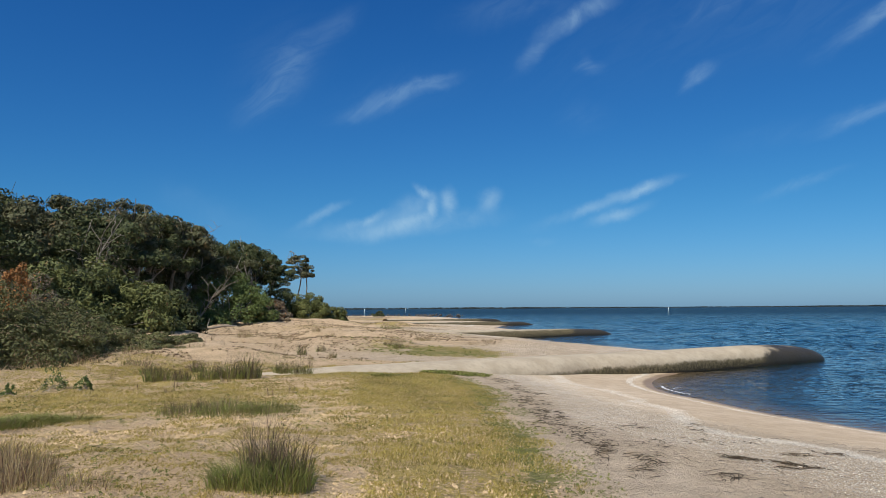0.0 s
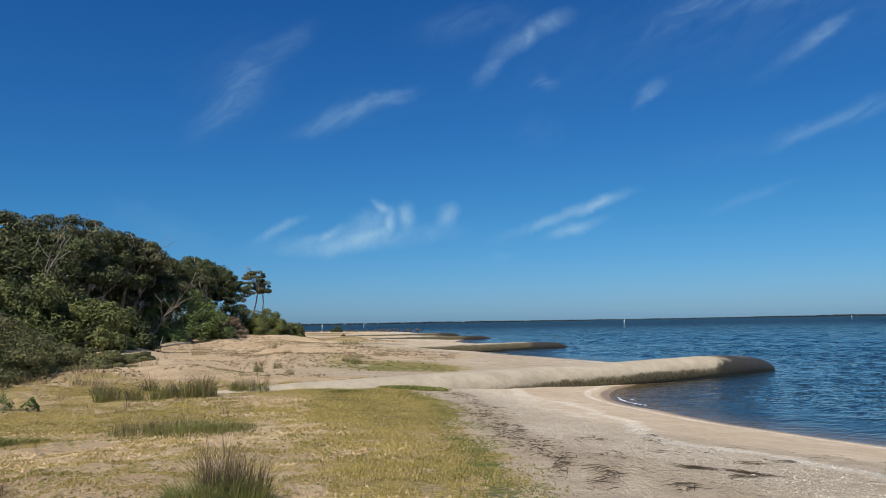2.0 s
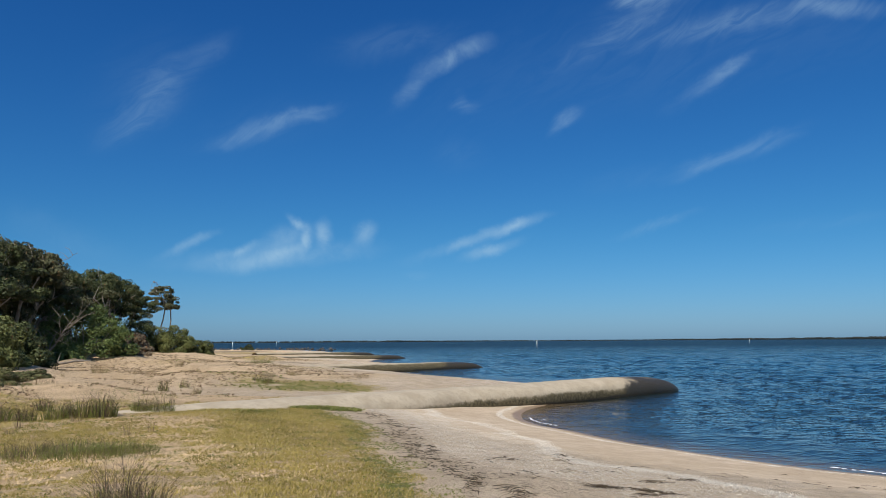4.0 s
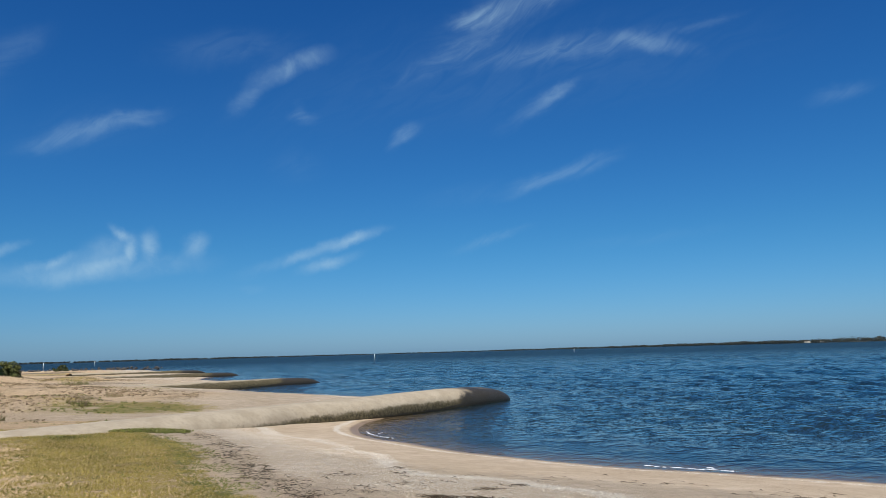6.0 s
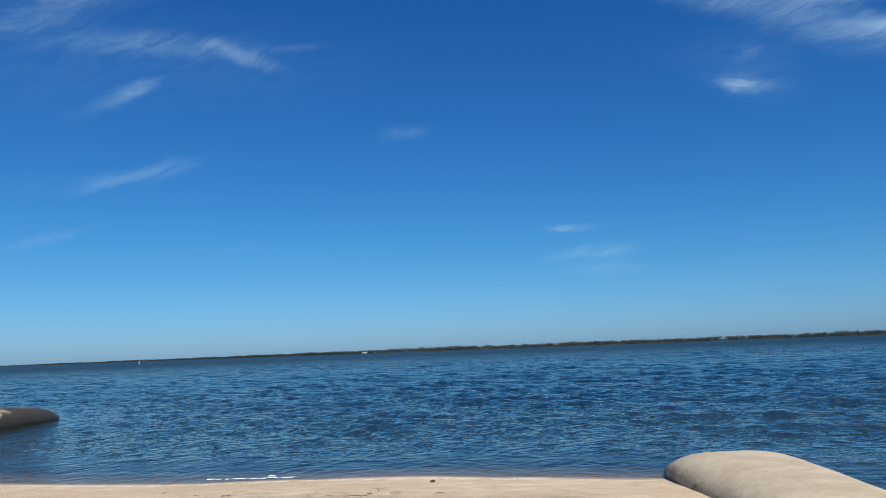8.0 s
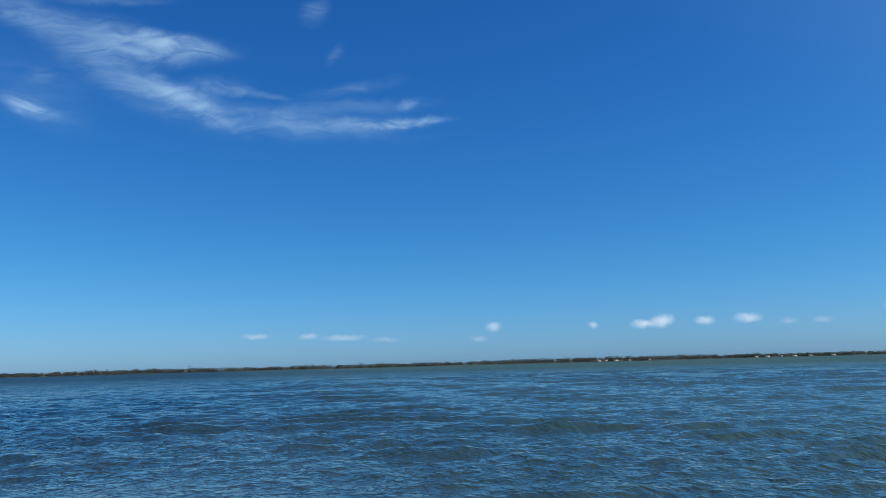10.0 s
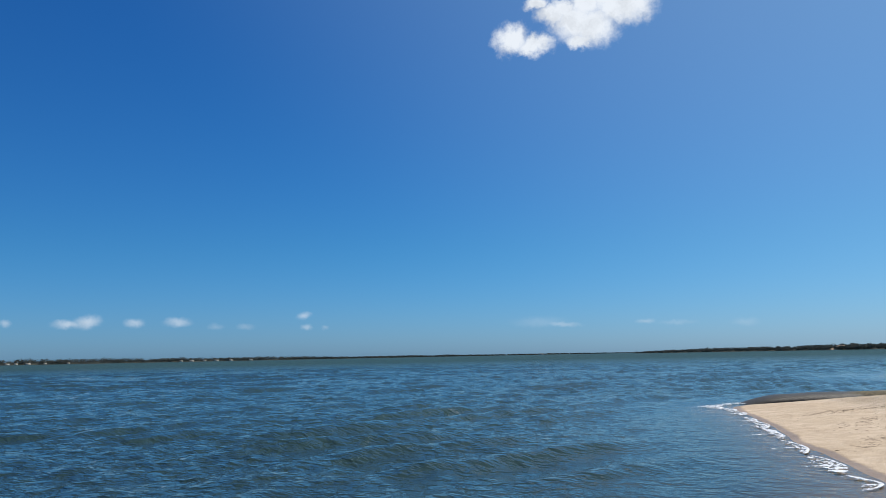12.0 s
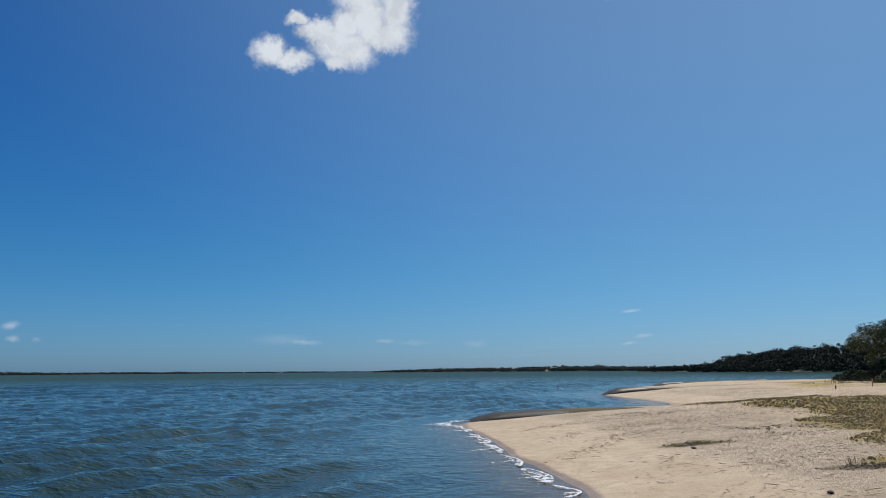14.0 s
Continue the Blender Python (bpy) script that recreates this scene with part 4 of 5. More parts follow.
def tree(at, high, wide, seed, leaf, label, bare=0.30, lean=(0, 0), clumps=46, size=0.16, name="tree", stems=3, depth=0.55, girth=0.020, loose=0.11):
    """A crooked coastal tree: stems that fork into limbs, and leaf clumps with gaps between."""
    rng = np.random.default_rng(seed)
    root = thing(name, (*at, float(height(at[0], at[1])) - 0.1), label, "tree", "coastal woodland")
    wood, tips = [], []
    r0 = girth * high
    for k in range(stems):
        a = 2 * math.pi * (k + rng.random() * 0.6) / stems
        foot = np.array([math.cos(a), math.sin(a), 0]) * r0 * 0.7
        spread_r = wide * (0.18 + 0.2 * rng.random())
        fork = np.array([math.cos(a) * spread_r + lean[0] * 0.6, math.sin(a) * spread_r + lean[1] * 0.6, high * (bare + 0.15 * rng.random())])
        line = crooked(rng, foot, fork, 0.04 * high, 7)
        wood.append(limb(line, np.linspace(r0, r0 * 0.6, 7)))
        for j in range(4):
            b = a + rng.normal(0, 1.0)
            reach = wide * (0.25 + 0.3 * rng.random())
            end = np.array([math.cos(b) * reach + lean[0], math.sin(b) * reach + lean[1], high * (0.62 + 0.33 * rng.random())])
            line2 = crooked(rng, fork, end, 0.05 * high, 7)
            wood.append(limb(line2, np.linspace(r0 * 0.5, r0 * 0.12, 7), 5))
            tips.append(end)
            for q in range(2):
                e2 = line2[4] + rng.normal(0, 1, 3) * np.array([wide, wide, high * 0.6]) * 0.16
                wood.append(limb(crooked(rng, line2[3], e2, 0.03 * high, 4), np.linspace(r0 * 0.22, r0 * 0.06, 4), 4))
                tips.append(e2)
    part("trunk", mesh_of("trunk", *joined(wood), BARK, True), root, "grey crooked trunks and limbs")
    tips = np.array(tips)
    c = tips[rng.integers(0, len(tips), clumps)] + rng.normal(0, 1, (clumps, 3)) * np.array([wide, wide, high * 0.5]) * loose
    r = np.stack([rng.uniform(0.07, 0.17, clumps) * wide] * 2 + [rng.uniform(0.045, 0.10, clumps) * wide], 1)
    top = high * (1.0 - 0.5 * (np.hypot(c[:, 0] - lean[0], c[:, 1] - lean[1]) / wide) ** 2)
    c[:, 2] = np.clip(c[:, 2], high * bare * 0.9, top - r[:, 2])
    v, f = leaves(rng, c, r, int(210 * depth / 0.55), size * 1.15, 0.35, 0.5, 0.62, 1.6, True)
    part("crown", mesh_of("crown", v, f, leaf), root)
    return root


def bush(at, radii, seed, leaf, label, clumps=60, per=110, size=0.11, name="bush", sink=0.1):
    """A mounded shrub with an uneven outline, leafy to the ground, on short stems."""
    rng = np.random.default_rng(seed)
    root = thing(name, (*at, float(height(at[0], at[1])) - sink), label, "bush", "coastal scrub")
    rx, ry, h = radii
    d = rng.normal(0, 1, (clumps, 3))
    d[:, 2] = np.abs(d[:, 2]) * 0.9
    d /= np.linalg.norm(d, axis=1)[:, None]
    lump = (0.62 + 0.4 * rng.random(clumps))[:, None]
    c = d * np.array([rx, ry, h]) * lump
    r = np.stack([rng.uniform(0.12, 0.24, clumps) * (rx + ry) / 2] * 2 + [rng.uniform(0.09, 0.17, clumps) * h], 1)
    c[:, 2] = np.maximum(c[:, 2], r[:, 2] * 0.6)
    v, f = leaves(rng, c, r, int(per * 1.5), size * 1.15, 0.35, 0.5, 0.6, 1.5, True)
    v[:, 2] = np.maximum(v[:, 2], 0.0)
    stems = [limb(crooked(rng, rng.normal(0, 0.15, 3) * [1, 1, 0], p * 0.85, 0.06 * h, 5), np.linspace(0.014, 0.004, 5) * max(h, 0.5), 5) for p in c[:12]]
    part("stems", mesh_of("stems", *joined(stems), BARK, True), root)
    part("foliage", mesh_of("foliage", v, f, leaf), root)
    return root


def polar(az, dist):
    return (dist * math.sin(radians(az)), dist * math.cos(radians(az)))


# the wood behind the beach: azimuth, distance, height, width
WOOD = [(-36, 50, 9.2, 8), (-33.5, 46, 8.6, 7.5), (-31.5, 52, 9.0, 8), (-29, 55, 9.0, 8), (-27, 50, 8.0, 7), (-26, 62, 9.6, 7.5), (-24.9, 56, 10.0, 6.0), (-22.6, 60, 9.0, 6.0),
        (-21.4, 66, 9.3, 6.5), (-20.2, 64, 9.3, 5.0), (-18.8, 68, 8.4, 5.5), (-17.3, 72, 8.0, 6), (-16.0, 78, 8.6, 6), (-14.8, 84, 8.4, 5.5), (-13.4, 88, 7.6, 5),
        (-34, 62, 9, 8), (-30, 66, 9.4, 8), (-25, 74, 9.4, 7), (-19.5, 80, 8, 6)]
for i, (az, dist, high, wide) in enumerate(WOOD):
    dark = i % 3 == 1 or az > -17
    tree(polar(az, dist), high, wide, 100 + i, LEAF_DARK if dark else LEAF_TREE,
         "dark-leaved crooked coastal tree in dense scrub" if dark else "olive-grey coastal tree with twisted pale limbs", bare=0.30, clumps=95, size=0.105)
tree(polar(-11.2, 100), 9.5, 3.0, 150, LEAF_TREE, "slender lone tree with bare leaning stems", bare=0.74, lean=(0.9, 0), clumps=75, size=0.075, stems=2, girth=0.011, loose=0.14)

SCRUB = [  # azimuth, distance, half widths, height, leaf, label
    (-32.0, 27, 3.8, 3.4, 2.55, LEAF_BUSH, "grey-green mounded coastal shrub"), (-27.8, 27.5, 2.3, 2.5, 1.75, LEAF_BUSH, "grey-green mounded coastal shrub"),
    (-24.8, 28, 1.9, 2.2, 1.15, LEAF_BUSH, "low grey-green coastal shrub on sand"), (-21.6, 31, 1.6, 1.9, 0.85, LEAF_BUSH, "low spreading grey-green shrub on sand"),
    (-19.4, 33, 1.2, 1.4, 0.55, LEAF_BUSH, "low spreading grey-green shrub on sand"), (-36, 26, 4.2, 4.0, 3.1, LEAF_BUSH, "grey-green mounded coastal shrub"), (-33.0, 31, 3.0, 2.6, 3.2, LEAF_DRY, "leafless grey-brown twiggy shrub"),
    (-29.4, 32, 2.2, 2.2, 2.6, LEAF_DRY, "leafless grey-brown twiggy shrub"), (-26.8, 41, 3.4, 3.2, 3.4, LEAF_DARK, "dense dark green shrub under the trees"), (-24.2, 41, 3.3, 3.0, 3.9, LEAF_OLIVE, "large rounded olive-green shrub before the trees"), (-27.6, 40, 2.6, 2.6, 3.6, LEAF_OLIVE, "large rounded olive-green shrub before the trees"), (-21.6, 42, 2.0, 2.0, 2.9, LEAF_OLIVE, "rounded olive-green shrub before the trees"),
    (-20.6, 48, 2.4, 2.6, 2.7, LEAF_DARK, "dense dark green shrub under the trees"), (-30, 40, 3.4, 3.4, 3.4, LEAF_DARK, "dense dark green shrub under the trees"), (-15.8, 66, 4.0, 3.0, 4.0, LEAF_GREEN, "bright green rounded wattle shrub"),
    (-12.9, 68, 1.8, 1.8, 2.0, LEAF_DRY, "brown half-dry shrub at the dune edge"), (-16.9, 60, 1.3, 1.2, 0.9, LEAF_GREEN, "low bright green shrub"), (-10.3, 82, 3.0, 2.6, 3.1, LEAF_OLIVE, "dense green shrub at the end of the wood"),
    (-8.5, 84, 2.2, 2.2, 2.2, LEAF_OLIVE, "dense green shrub at the end of the wood"), (-29.4, 28.5, 0.8, 0.7, 2.9, LEAF_RUST, "dying rust-orange shrub among grey scrub"), (-12.6, 84, 3.2, 2.6, 3.8, LEAF_DARK, "dense dark green shrub under the trees")]
for i, (az, dist, rx, h) in enumerate([(-31, 72, 5, 4.2), (-28, 74, 5, 4.2), (-25.5, 80, 5, 4.4), (-22.5, 78, 5, 4.4), (-20.0, 84, 5, 4.2), (-17.5, 88, 5, 4.0), (-15.0, 94, 5, 4.0), (-13.0, 96, 4, 3.4), (-33.5, 70, 5, 4.2)]):
    bush(polar(az, dist), (rx, 3.0, h), 360 + i, LEAF_DARK, "dark shaded undergrowth shrub among tree trunks", 60, 60, 0.18)
for i, (az, dist, rx, ry, h, leaf, label) in enumerate(SCRUB):
    big = rx > 2.2
    bush(polar(az, dist), (rx, ry, h), 300 + i, leaf, label, 110 if big else 50, 230 if dist < 36 else 125, 0.041 if dist < 36 else 0.085)


# ---- far shores ----


def far_wood(name, line, label, seed, spacing=7.0, size=3.2, deep=40, high=8.0):
    """A belt of far woodland along (azimuth, distance, tree height, land height), with low soil under it."""
    rng = np.random.default_rng(seed)
    L = np.array(line, float)
    P = np.array([polar(a, d) for a, d in L[:, :2]])
    seg = np.concatenate([[0], np.hypot(*np.diff(P, axis=0).T).cumsum()])
    n = int(seg[-1] / spacing)
    s = rng.random(n) * seg[-1]
    x, y = np.interp(s, seg, P[:, 0]), np.interp(s, seg, P[:, 1])
    h, z = np.interp(s, seg, L[:, 2]), np.interp(s, seg, L[:, 3])
    r = np.hypot(x, y)
    back = rng.random(n) * deep
    x, y = x * (1 + back / r), y * (1 + back / r)
    h = h * (0.62 + 0.3 * rng.random(n) ** 2 + 0.35 * (rng.random(n) > 0.985)) * (0.6 + 0.7 * rough_field(s, s * 0, 120, seed))
    c = np.stack([x, y, z * (0.2 + 0.8 * back / deep) + h * 0.36], 1)
    rad = np.stack([h * 0.8, h * 0.8, h * 0.5], 1)
    v, f = leaves(rng, c, rad, 22, size * 0.8, 0.3, 0.8, 0.4, 1.4, True)
    v[:, 2] = np.maximum(v[:, 2], 0.0)
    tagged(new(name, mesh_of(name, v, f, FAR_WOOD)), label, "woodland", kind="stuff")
    # the strip of land that it stands on
    k = len(P)
    near, far_p = P, P * (1 + deep * 1.6 / np.hypot(P[:, 0], P[:, 1]))[:, None]
    out = np.stack([np.c_[near, np.full(k, -0.5)], np.c_[near * 1.0008, np.full(k, 0.2)], np.c_[(near + far_p) / 2, L[:, 3] * 0.7 + 0.5], np.c_[far_p, L[:, 3] + 0.5], np.c_[far_p, np.full(k, -0.5)]], 1)
    me = mesh_of("far_shore", out, grid_faces(k, 5), FAR_LAND)
    tagged(new("backdrop_far_shore", me), "low far shore of dry grass and sand", "shore", kind="structure")


far_wood("far_woodland", [(-14, 3000, 8, 1), (-8, 3000, 8, 1), (0, 3100, 9, 1), (6, 3200, 9, 1), (9, 3600, 6, 1), (16, 4200, 6, 1), (26, 4200, 8, 1), (34, 3600, 10, 2), (42, 2700, 12, 2), (46, 2200, 12, 2)],
         "thin line of far woodland across the lake", 1, 2.6, 2.6)
far_wood("far_woodland", [(46, 2200, 12, 2), (50, 2000, 12, 3), (60, 1900, 12, 3), (70, 1950, 12, 3), (80, 2050, 14, 3), (90, 2200, 15, 3), (104, 2400, 16, 4), (112, 2400, 17, 6), (122, 2450, 16, 7), (132, 2600, 14, 5), (140, 3000, 11, 3), (150, 3600, 9, 2), (159, 4300, 6, 1), (166, 4400, 4, 1)],
         "belt of far woodland across the lake", 2, 2.0, 2.4, 60)
far_wood("far_woodland", [(161.4, 1900, 5, 1), (163, 1900, 7, 2), (166, 1850, 8, 4), (172, 1700, 8, 6), (175, 1600, 8, 8), (178, 1500, 8, 6), (183, 1300, 7, 4), (187, 1100, 7, 3)], "dark wooded headland across the water", 3, 1.3, 2.2, 60)


def hill():
    """The wooded hill beyond the bay, with uneven crowns against the sky."""
    rng = np.random.default_rng(5)
    line = np.array([(181.0, 700, 3, 0.5), (184.5, 640, 4.5, 1.0), (186, 620, 5, 2.5), (187.4, 605, 7, 7), (190, 580, 7, 10.5), (193, 540, 7.5, 12), (196, 500, 8, 13), (206, 470, 8, 15)])
    n = 900
    t = rng.random(n) ** 0.8
    az, dist, th, lh = (np.interp(t * 7, np.arange(8), line[:, k]) for k in range(4))
    back = rng.random(n)
    d = dist + back * 90
    x, y = d * np.sin(np.radians(az)), d * np.cos(np.radians(az))
    z = lh * smooth(back, 0, 0.9)
    th = th * (0.6 + 0.55 * rng.random(n) ** 1.5) * smooth(back, -0.3, 0.25)
    lobes = 4
    c = np.repeat(np.stack([x, y, z + th * 0.55], 1), lobes, 0) + rng.normal(0, 0.28, (n * lobes, 3)) * np.repeat(th, lobes)[:, None] * np.array([1.1, 1.1, 0.7])
    c[:, 2] = np.maximum(c[:, 2], 0.8)
    w = np.repeat(th, lobes) * rng.uniform(0.22, 0.42, n * lobes)
    v, f = leaves(rng, c, np.stack([w, w, w * 0.7], 1), 30, 0.72, 0.3, 0.6, 0.6, 1.6, True)
    tagged(new("hill_woodland", mesh_of("hill_woodland", v, f, HILL_LEAF)), "dark scrubby wood on the hill beyond the bay", "woodland", kind="stuff")
    b = np.linspace(-0.06, 1.3, 12)
    az = np.linspace(181, 210, 40)
    dist, lh = np.interp(az, line[:, 0], line[:, 1]), np.interp(az, line[:, 0], line[:, 3])
    D = dist[:, None] + 90 * b[None, :]
    A = np.radians(az)[:, None]
    Z = lh[:, None] * smooth(b, 0, 0.9)[None, :] - 0.6 + 1.2 * smooth(b, -0.06, 0.05)[None, :]
    me = mesh_of("hill", np.stack([D * np.sin(A), D * np.cos(A), Z], -1), grid_faces(40, 12), FAR_LAND, True)
    tagged(new("backdrop_hill", me), "low hill slope of dry soil under the wood", "hill", kind="structure")


hill()
tree(polar(198.0, 116), 8.6, 10, 170, LEAF_DARK, "dark spreading tree at the beach edge", bare=0.12, clumps=190, size=0.13, loose=0.16)
tree(polar(200.5, 110), 9.5, 9, 171, LEAF_DARK, "dark spreading tree at the beach edge", clumps=90, size=0.13)
for i, (az, dist, rx, h) in enumerate([(195.0, 118, 2.4, 1.7), (196.6, 112, 3.0, 2.7), (198.5, 106, 3.5, 3.4), (194.2, 125, 1.6, 1.0), (197.4, 100, 2.4, 1.6)]):
    bush(polar(az, dist), (rx, rx, h), 400 + i, LEAF_DARK, "dark green shrub at the beach edge", 90, 130, 0.10)


# ---- tussocks, turf and herbs ----


def blades(rng, count, radius, high, spread_out, width, droop=0.45):
    """Bent grass blades that fan out from one stool."""
    a = rng.random(count) * 2 * math.pi
    r = radius * np.sqrt(rng.random(count))
    base = np.stack([np.cos(a) * r, np.sin(a) * r, np.zeros(count)], 1)
    b = a + rng.normal(0, 0.9, count)
    out = np.stack([np.cos(b), np.sin(b), np.zeros(count)], 1)
    h = high * (0.28 + 0.74 * rng.random(count) ** 0.8) * (1 - 0.35 * (r / radius) ** 2)
    lean = spread_out * (0.15 + rng.random(count))
    mid = base + out * (lean * h * 0.4)[:, None] + np.array([0, 0, 1]) * (h * 0.6)[:, None]
    tip = base + out * (lean * h * (1 + droop))[:, None] + np.array([0, 0, 1]) * (h * (1 - droop * lean * 0.5))[:, None]
    side = np.stack([-np.sin(b), np.cos(b), np.zeros(count)], 1)
    turn = rng.random(count)[:, None] * 2 - 1
    side = side * np.abs(turn) + out * (1 - np.abs(turn))
    w = width * (0.6 + 0.8 * rng.random(count))[:, None]
    v = np.stack([base - side * w, base + side * w, mid + side * w * 0.8, mid - side * w * 0.8, tip + side * w * 0.15, tip - side * w * 0.15], 1)
    i = np.arange(count)[:, None] * 6
    f = np.concatenate([i + [[0, 1, 2, 3]], i + [[3, 2, 4, 5]]])
    return v.reshape(-1, 3), f


def tussock(at, high, radius, seed, count=260, dry=0.35, label="green rush tussock with dry brown tips on sand", name="rush_tussock", width=0.006, spread_out=0.6):
    rng = np.random.default_rng(seed)
    root = thing(name, (*at, float(height(at[0], at[1])) - 0.02), label, "tussock", "tussocks on the dune")
    n = int(count * (1 - dry))
    if n:
        tagged(part("foliage", mesh_of("foliage", *blades(rng, n, radius * 1.1, high * 0.68, spread_out * 1.2, width), BLADE_GREEN), root), kind="stuff")
    tagged(part("straw", mesh_of("straw", *blades(rng, int((count - n) * 0.7), radius * 0.9, high, spread_out * 0.8, width * 0.7), BLADE_BROWN if name == "rush_tussock" else BLADE_DRY), root, "brown dry stalks"), kind="stuff")
    return root


# place, height, radius, blades, dry part
NEAR_CLUMPS = [(-1.70, 7.35, 0.92, 0.24, 300, 0.80), (-1.46, 7.3, 0.74, 0.22, 240, 0.75), (-1.88, 7.1, 0.50, 0.27, 620, 0.06), (-1.50, 7.0, 0.46, 0.28, 560, 0.05), (-1.62, 7.35, 0.66, 0.27, 360, 0.20), (-5.45, 19.3, 0.62, 0.34, 315, 0.45), (-4.95, 19.4, 0.66, 0.3, 315, 0.55), (-5.9, 19.2, 0.5, 0.32, 270, 0.35), (-7, 18.6, 0.55, 0.3, 255, 0.4), (-6.5, 18.9, 0.42, 0.25, 195, 0.6), (-4.35, 20.6, 0.5, 0.22, 195, 0.45), (-3.85, 20.6, 0.42, 0.28, 195, 0.5), (-7.6, 19.6, 0.4, 0.2, 120, 0.6), (-6.8, 21, 0.5, 0.2, 150, 0.7), (-4.3, 7.7, 0.45, 0.45, 600, 0.95), (-4, 7.1, 0.4, 0.4, 525, 0.97), (-4.9, 8.3, 0.42, 0.4, 450, 0.95), (-3.3, 7, 0.25, 0.3, 225, 0.9)]
MATS = [(-1.3, 9.9, 0.10, 0.24, 160, 0.3), (-4.4, 13.2, 0.34, 0.5, 520, 0.60), (-3.6, 13, 0.32, 0.6, 720, 0.18), (-3.1, 13.4, 0.34, 0.5, 600, 0.12), (-4, 13.9, 0.32, 0.5, 480, 0.3), (-2.8, 13, 0.16, 0.4, 240, 0.2), (-6.6, 12.1, 0.26, 0.55, 750, 0.05), (-6, 12.4, 0.22, 0.4, 450, 0.1), (-6.9, 11.5, 0.26, 0.5, 600, 0.1), (-1.9, 20.6, 0.16, 0.5, 315, 0.05), (-1.4, 20.9, 0.12, 0.4, 225, 0.1)]
DUNE_CLUMPS = [(-5.4, 29, 0.55, 0.2, 120, 0.7), (-5, 31, 0.4, 0.2, 105, 0.7), (-4, 27.5, 0.45, 0.16, 105, 0.8), (-2, 33.6, 0.42, 0.25, 150, 0.5), (-2.5, 34.2, 0.3, 0.2, 105, 0.6), (-1.1, 41.2, 0.42, 0.4, 180, 0.75), (-7.3, 43.6, 0.6, 0.3, 120, 0.85), (-6.2, 41.5, 0.4, 0.3, 105, 0.9), (-4.6, 66, 0.6, 1.1, 315, 0.35), (-10, 38, 0.5, 0.4, 150, 0.85), (-9, 27, 0.5, 0.5, 150, 0.8), (-10.6, 22.5, 0.55, 0.5, 180, 0.85), (-8.9, 22, 0.5, 0.45, 180, 0.8), (-11.6, 21.5, 0.6, 0.5, 180, 0.9), (-9.8, 24, 0.5, 0.4, 150, 0.85)]
SOUTH_CLUMPS = [(-1.5, -23.3, 0.15, 0.4, 200, 0.5), (-2.1, -23.5, 0.2, 0.45, 260, 0.35), (-2.7, -23.3, 0.15, 0.35, 160, 0.6), (-6.6, -18.0, 0.2, 0.5, 260, 0.5), (-7.4, -18.3, 0.24, 0.6, 300, 0.4), (-13, 21, 0.55, 0.5, 180, 0.9), (-5.3, -17.6, 0.35, 0.2, 67, 0.9), (-4.7, -18.2, 0.3, 0.2, 52, 0.9), (-6, -17.5, 0.28, 0.25, 67, 0.8), (-20.5, -84, 0.7, 1.2, 225, 0.7), (-23, -88, 0.8, 1.2, 225, 0.6), (-25.5, -90, 0.9, 1.4, 225, 0.6), (-17.5, -82, 0.5, 1, 165, 0.8)]
for i, (x, y, high, radius, count, dry) in enumerate(NEAR_CLUMPS + MATS + DUNE_CLUMPS + SOUTH_CLUMPS):
    if high < 0.27:
        text, kind_name = ("low bright green mat of coastal herbs", "herb_mat") if dry < 0.3 else ("low drying mat of dune grass", "herb_mat")
    else:
        text, kind_name = ("straw-coloured dry dune grass clump", "dry_grass_clump") if dry > 0.82 or (dry > 0.7 and math.hypot(x, y) > 9) else ("green rush tussock with dry brown tips on sand", "rush_tussock")
    far = math.hypot(x, y) > 15
    if far and kind_name == "rush_tussock":
        high, count = high * 1.3, count * 1.4
    tussock((x, y), high, radius, 500 + i, int(count * (1.3 if far else 1.7) * (1.8 if high < 0.27 and dry < 0.35 else 1.0)), dry, text, kind_name, 0.006 if far else 0.0036, 1.1 if high < 0.27 else 0.45 if far else 0.55)

# small shoots that stand about on the dune sand
kinds = [tussock((-5.0, 25.0), 0.20, 0.10, 590, 50, 0.8, "small dry shoot of dune grass on sand", "grass_shoot", 0.007, 0.9),
         tussock((-6.5, 24.0), 0.12, 0.16, 591, 70, 0.5, "small low tuft of dune grass on sand", "grass_tuft", 0.007, 1.2),
         tussock((-4.6, 23.0), 0.30, 0.07, 592, 26, 0.95, "thin straw-coloured stalks on sand", "grass_shoot", 0.006, 0.4)]
rng = np.random.default_rng(77)
for k in range(110):
    y = 14 + 50 * rng.random() ** 1.2
    x = -3.0 - rng.random() * (3.5 + 0.15 * y)
    copy_thing(kinds[k % 3], pose(x, y, float(height(x, y)) - 0.02, 0, 0, rng.random() * 360) @ Matrix.Scale(0.5 + 0.9 * rng.random(), 4))
for k in range(36):
    x, y = -10 * rng.random() - 4, -16 - 34 * rng.random()
    copy_thing(kinds[k % 3], pose(x, y, float(height(x, y)) - 0.02, 0, 0, rng.random() * 360) @ Matrix.Scale(0.4 + rng.random() * 0.6, 4))


def herb(at, high, seed):
    """A small leafy seedling shrub on the sand."""
    bush(at, (high * 0.55, high * 0.5, high), seed, LEAF_GREEN, "small dark leafy seedling shrub on sand", 30, 14, 0.022, "seedling_shrub", 0.02)


for i, (x, y, h) in enumerate([(-8.35, 16.3, 0.5), (-7.8, 16.5, 0.32), (-8.9, 15.6, 0.26)]):
    herb((x, y), h, 620 + i)


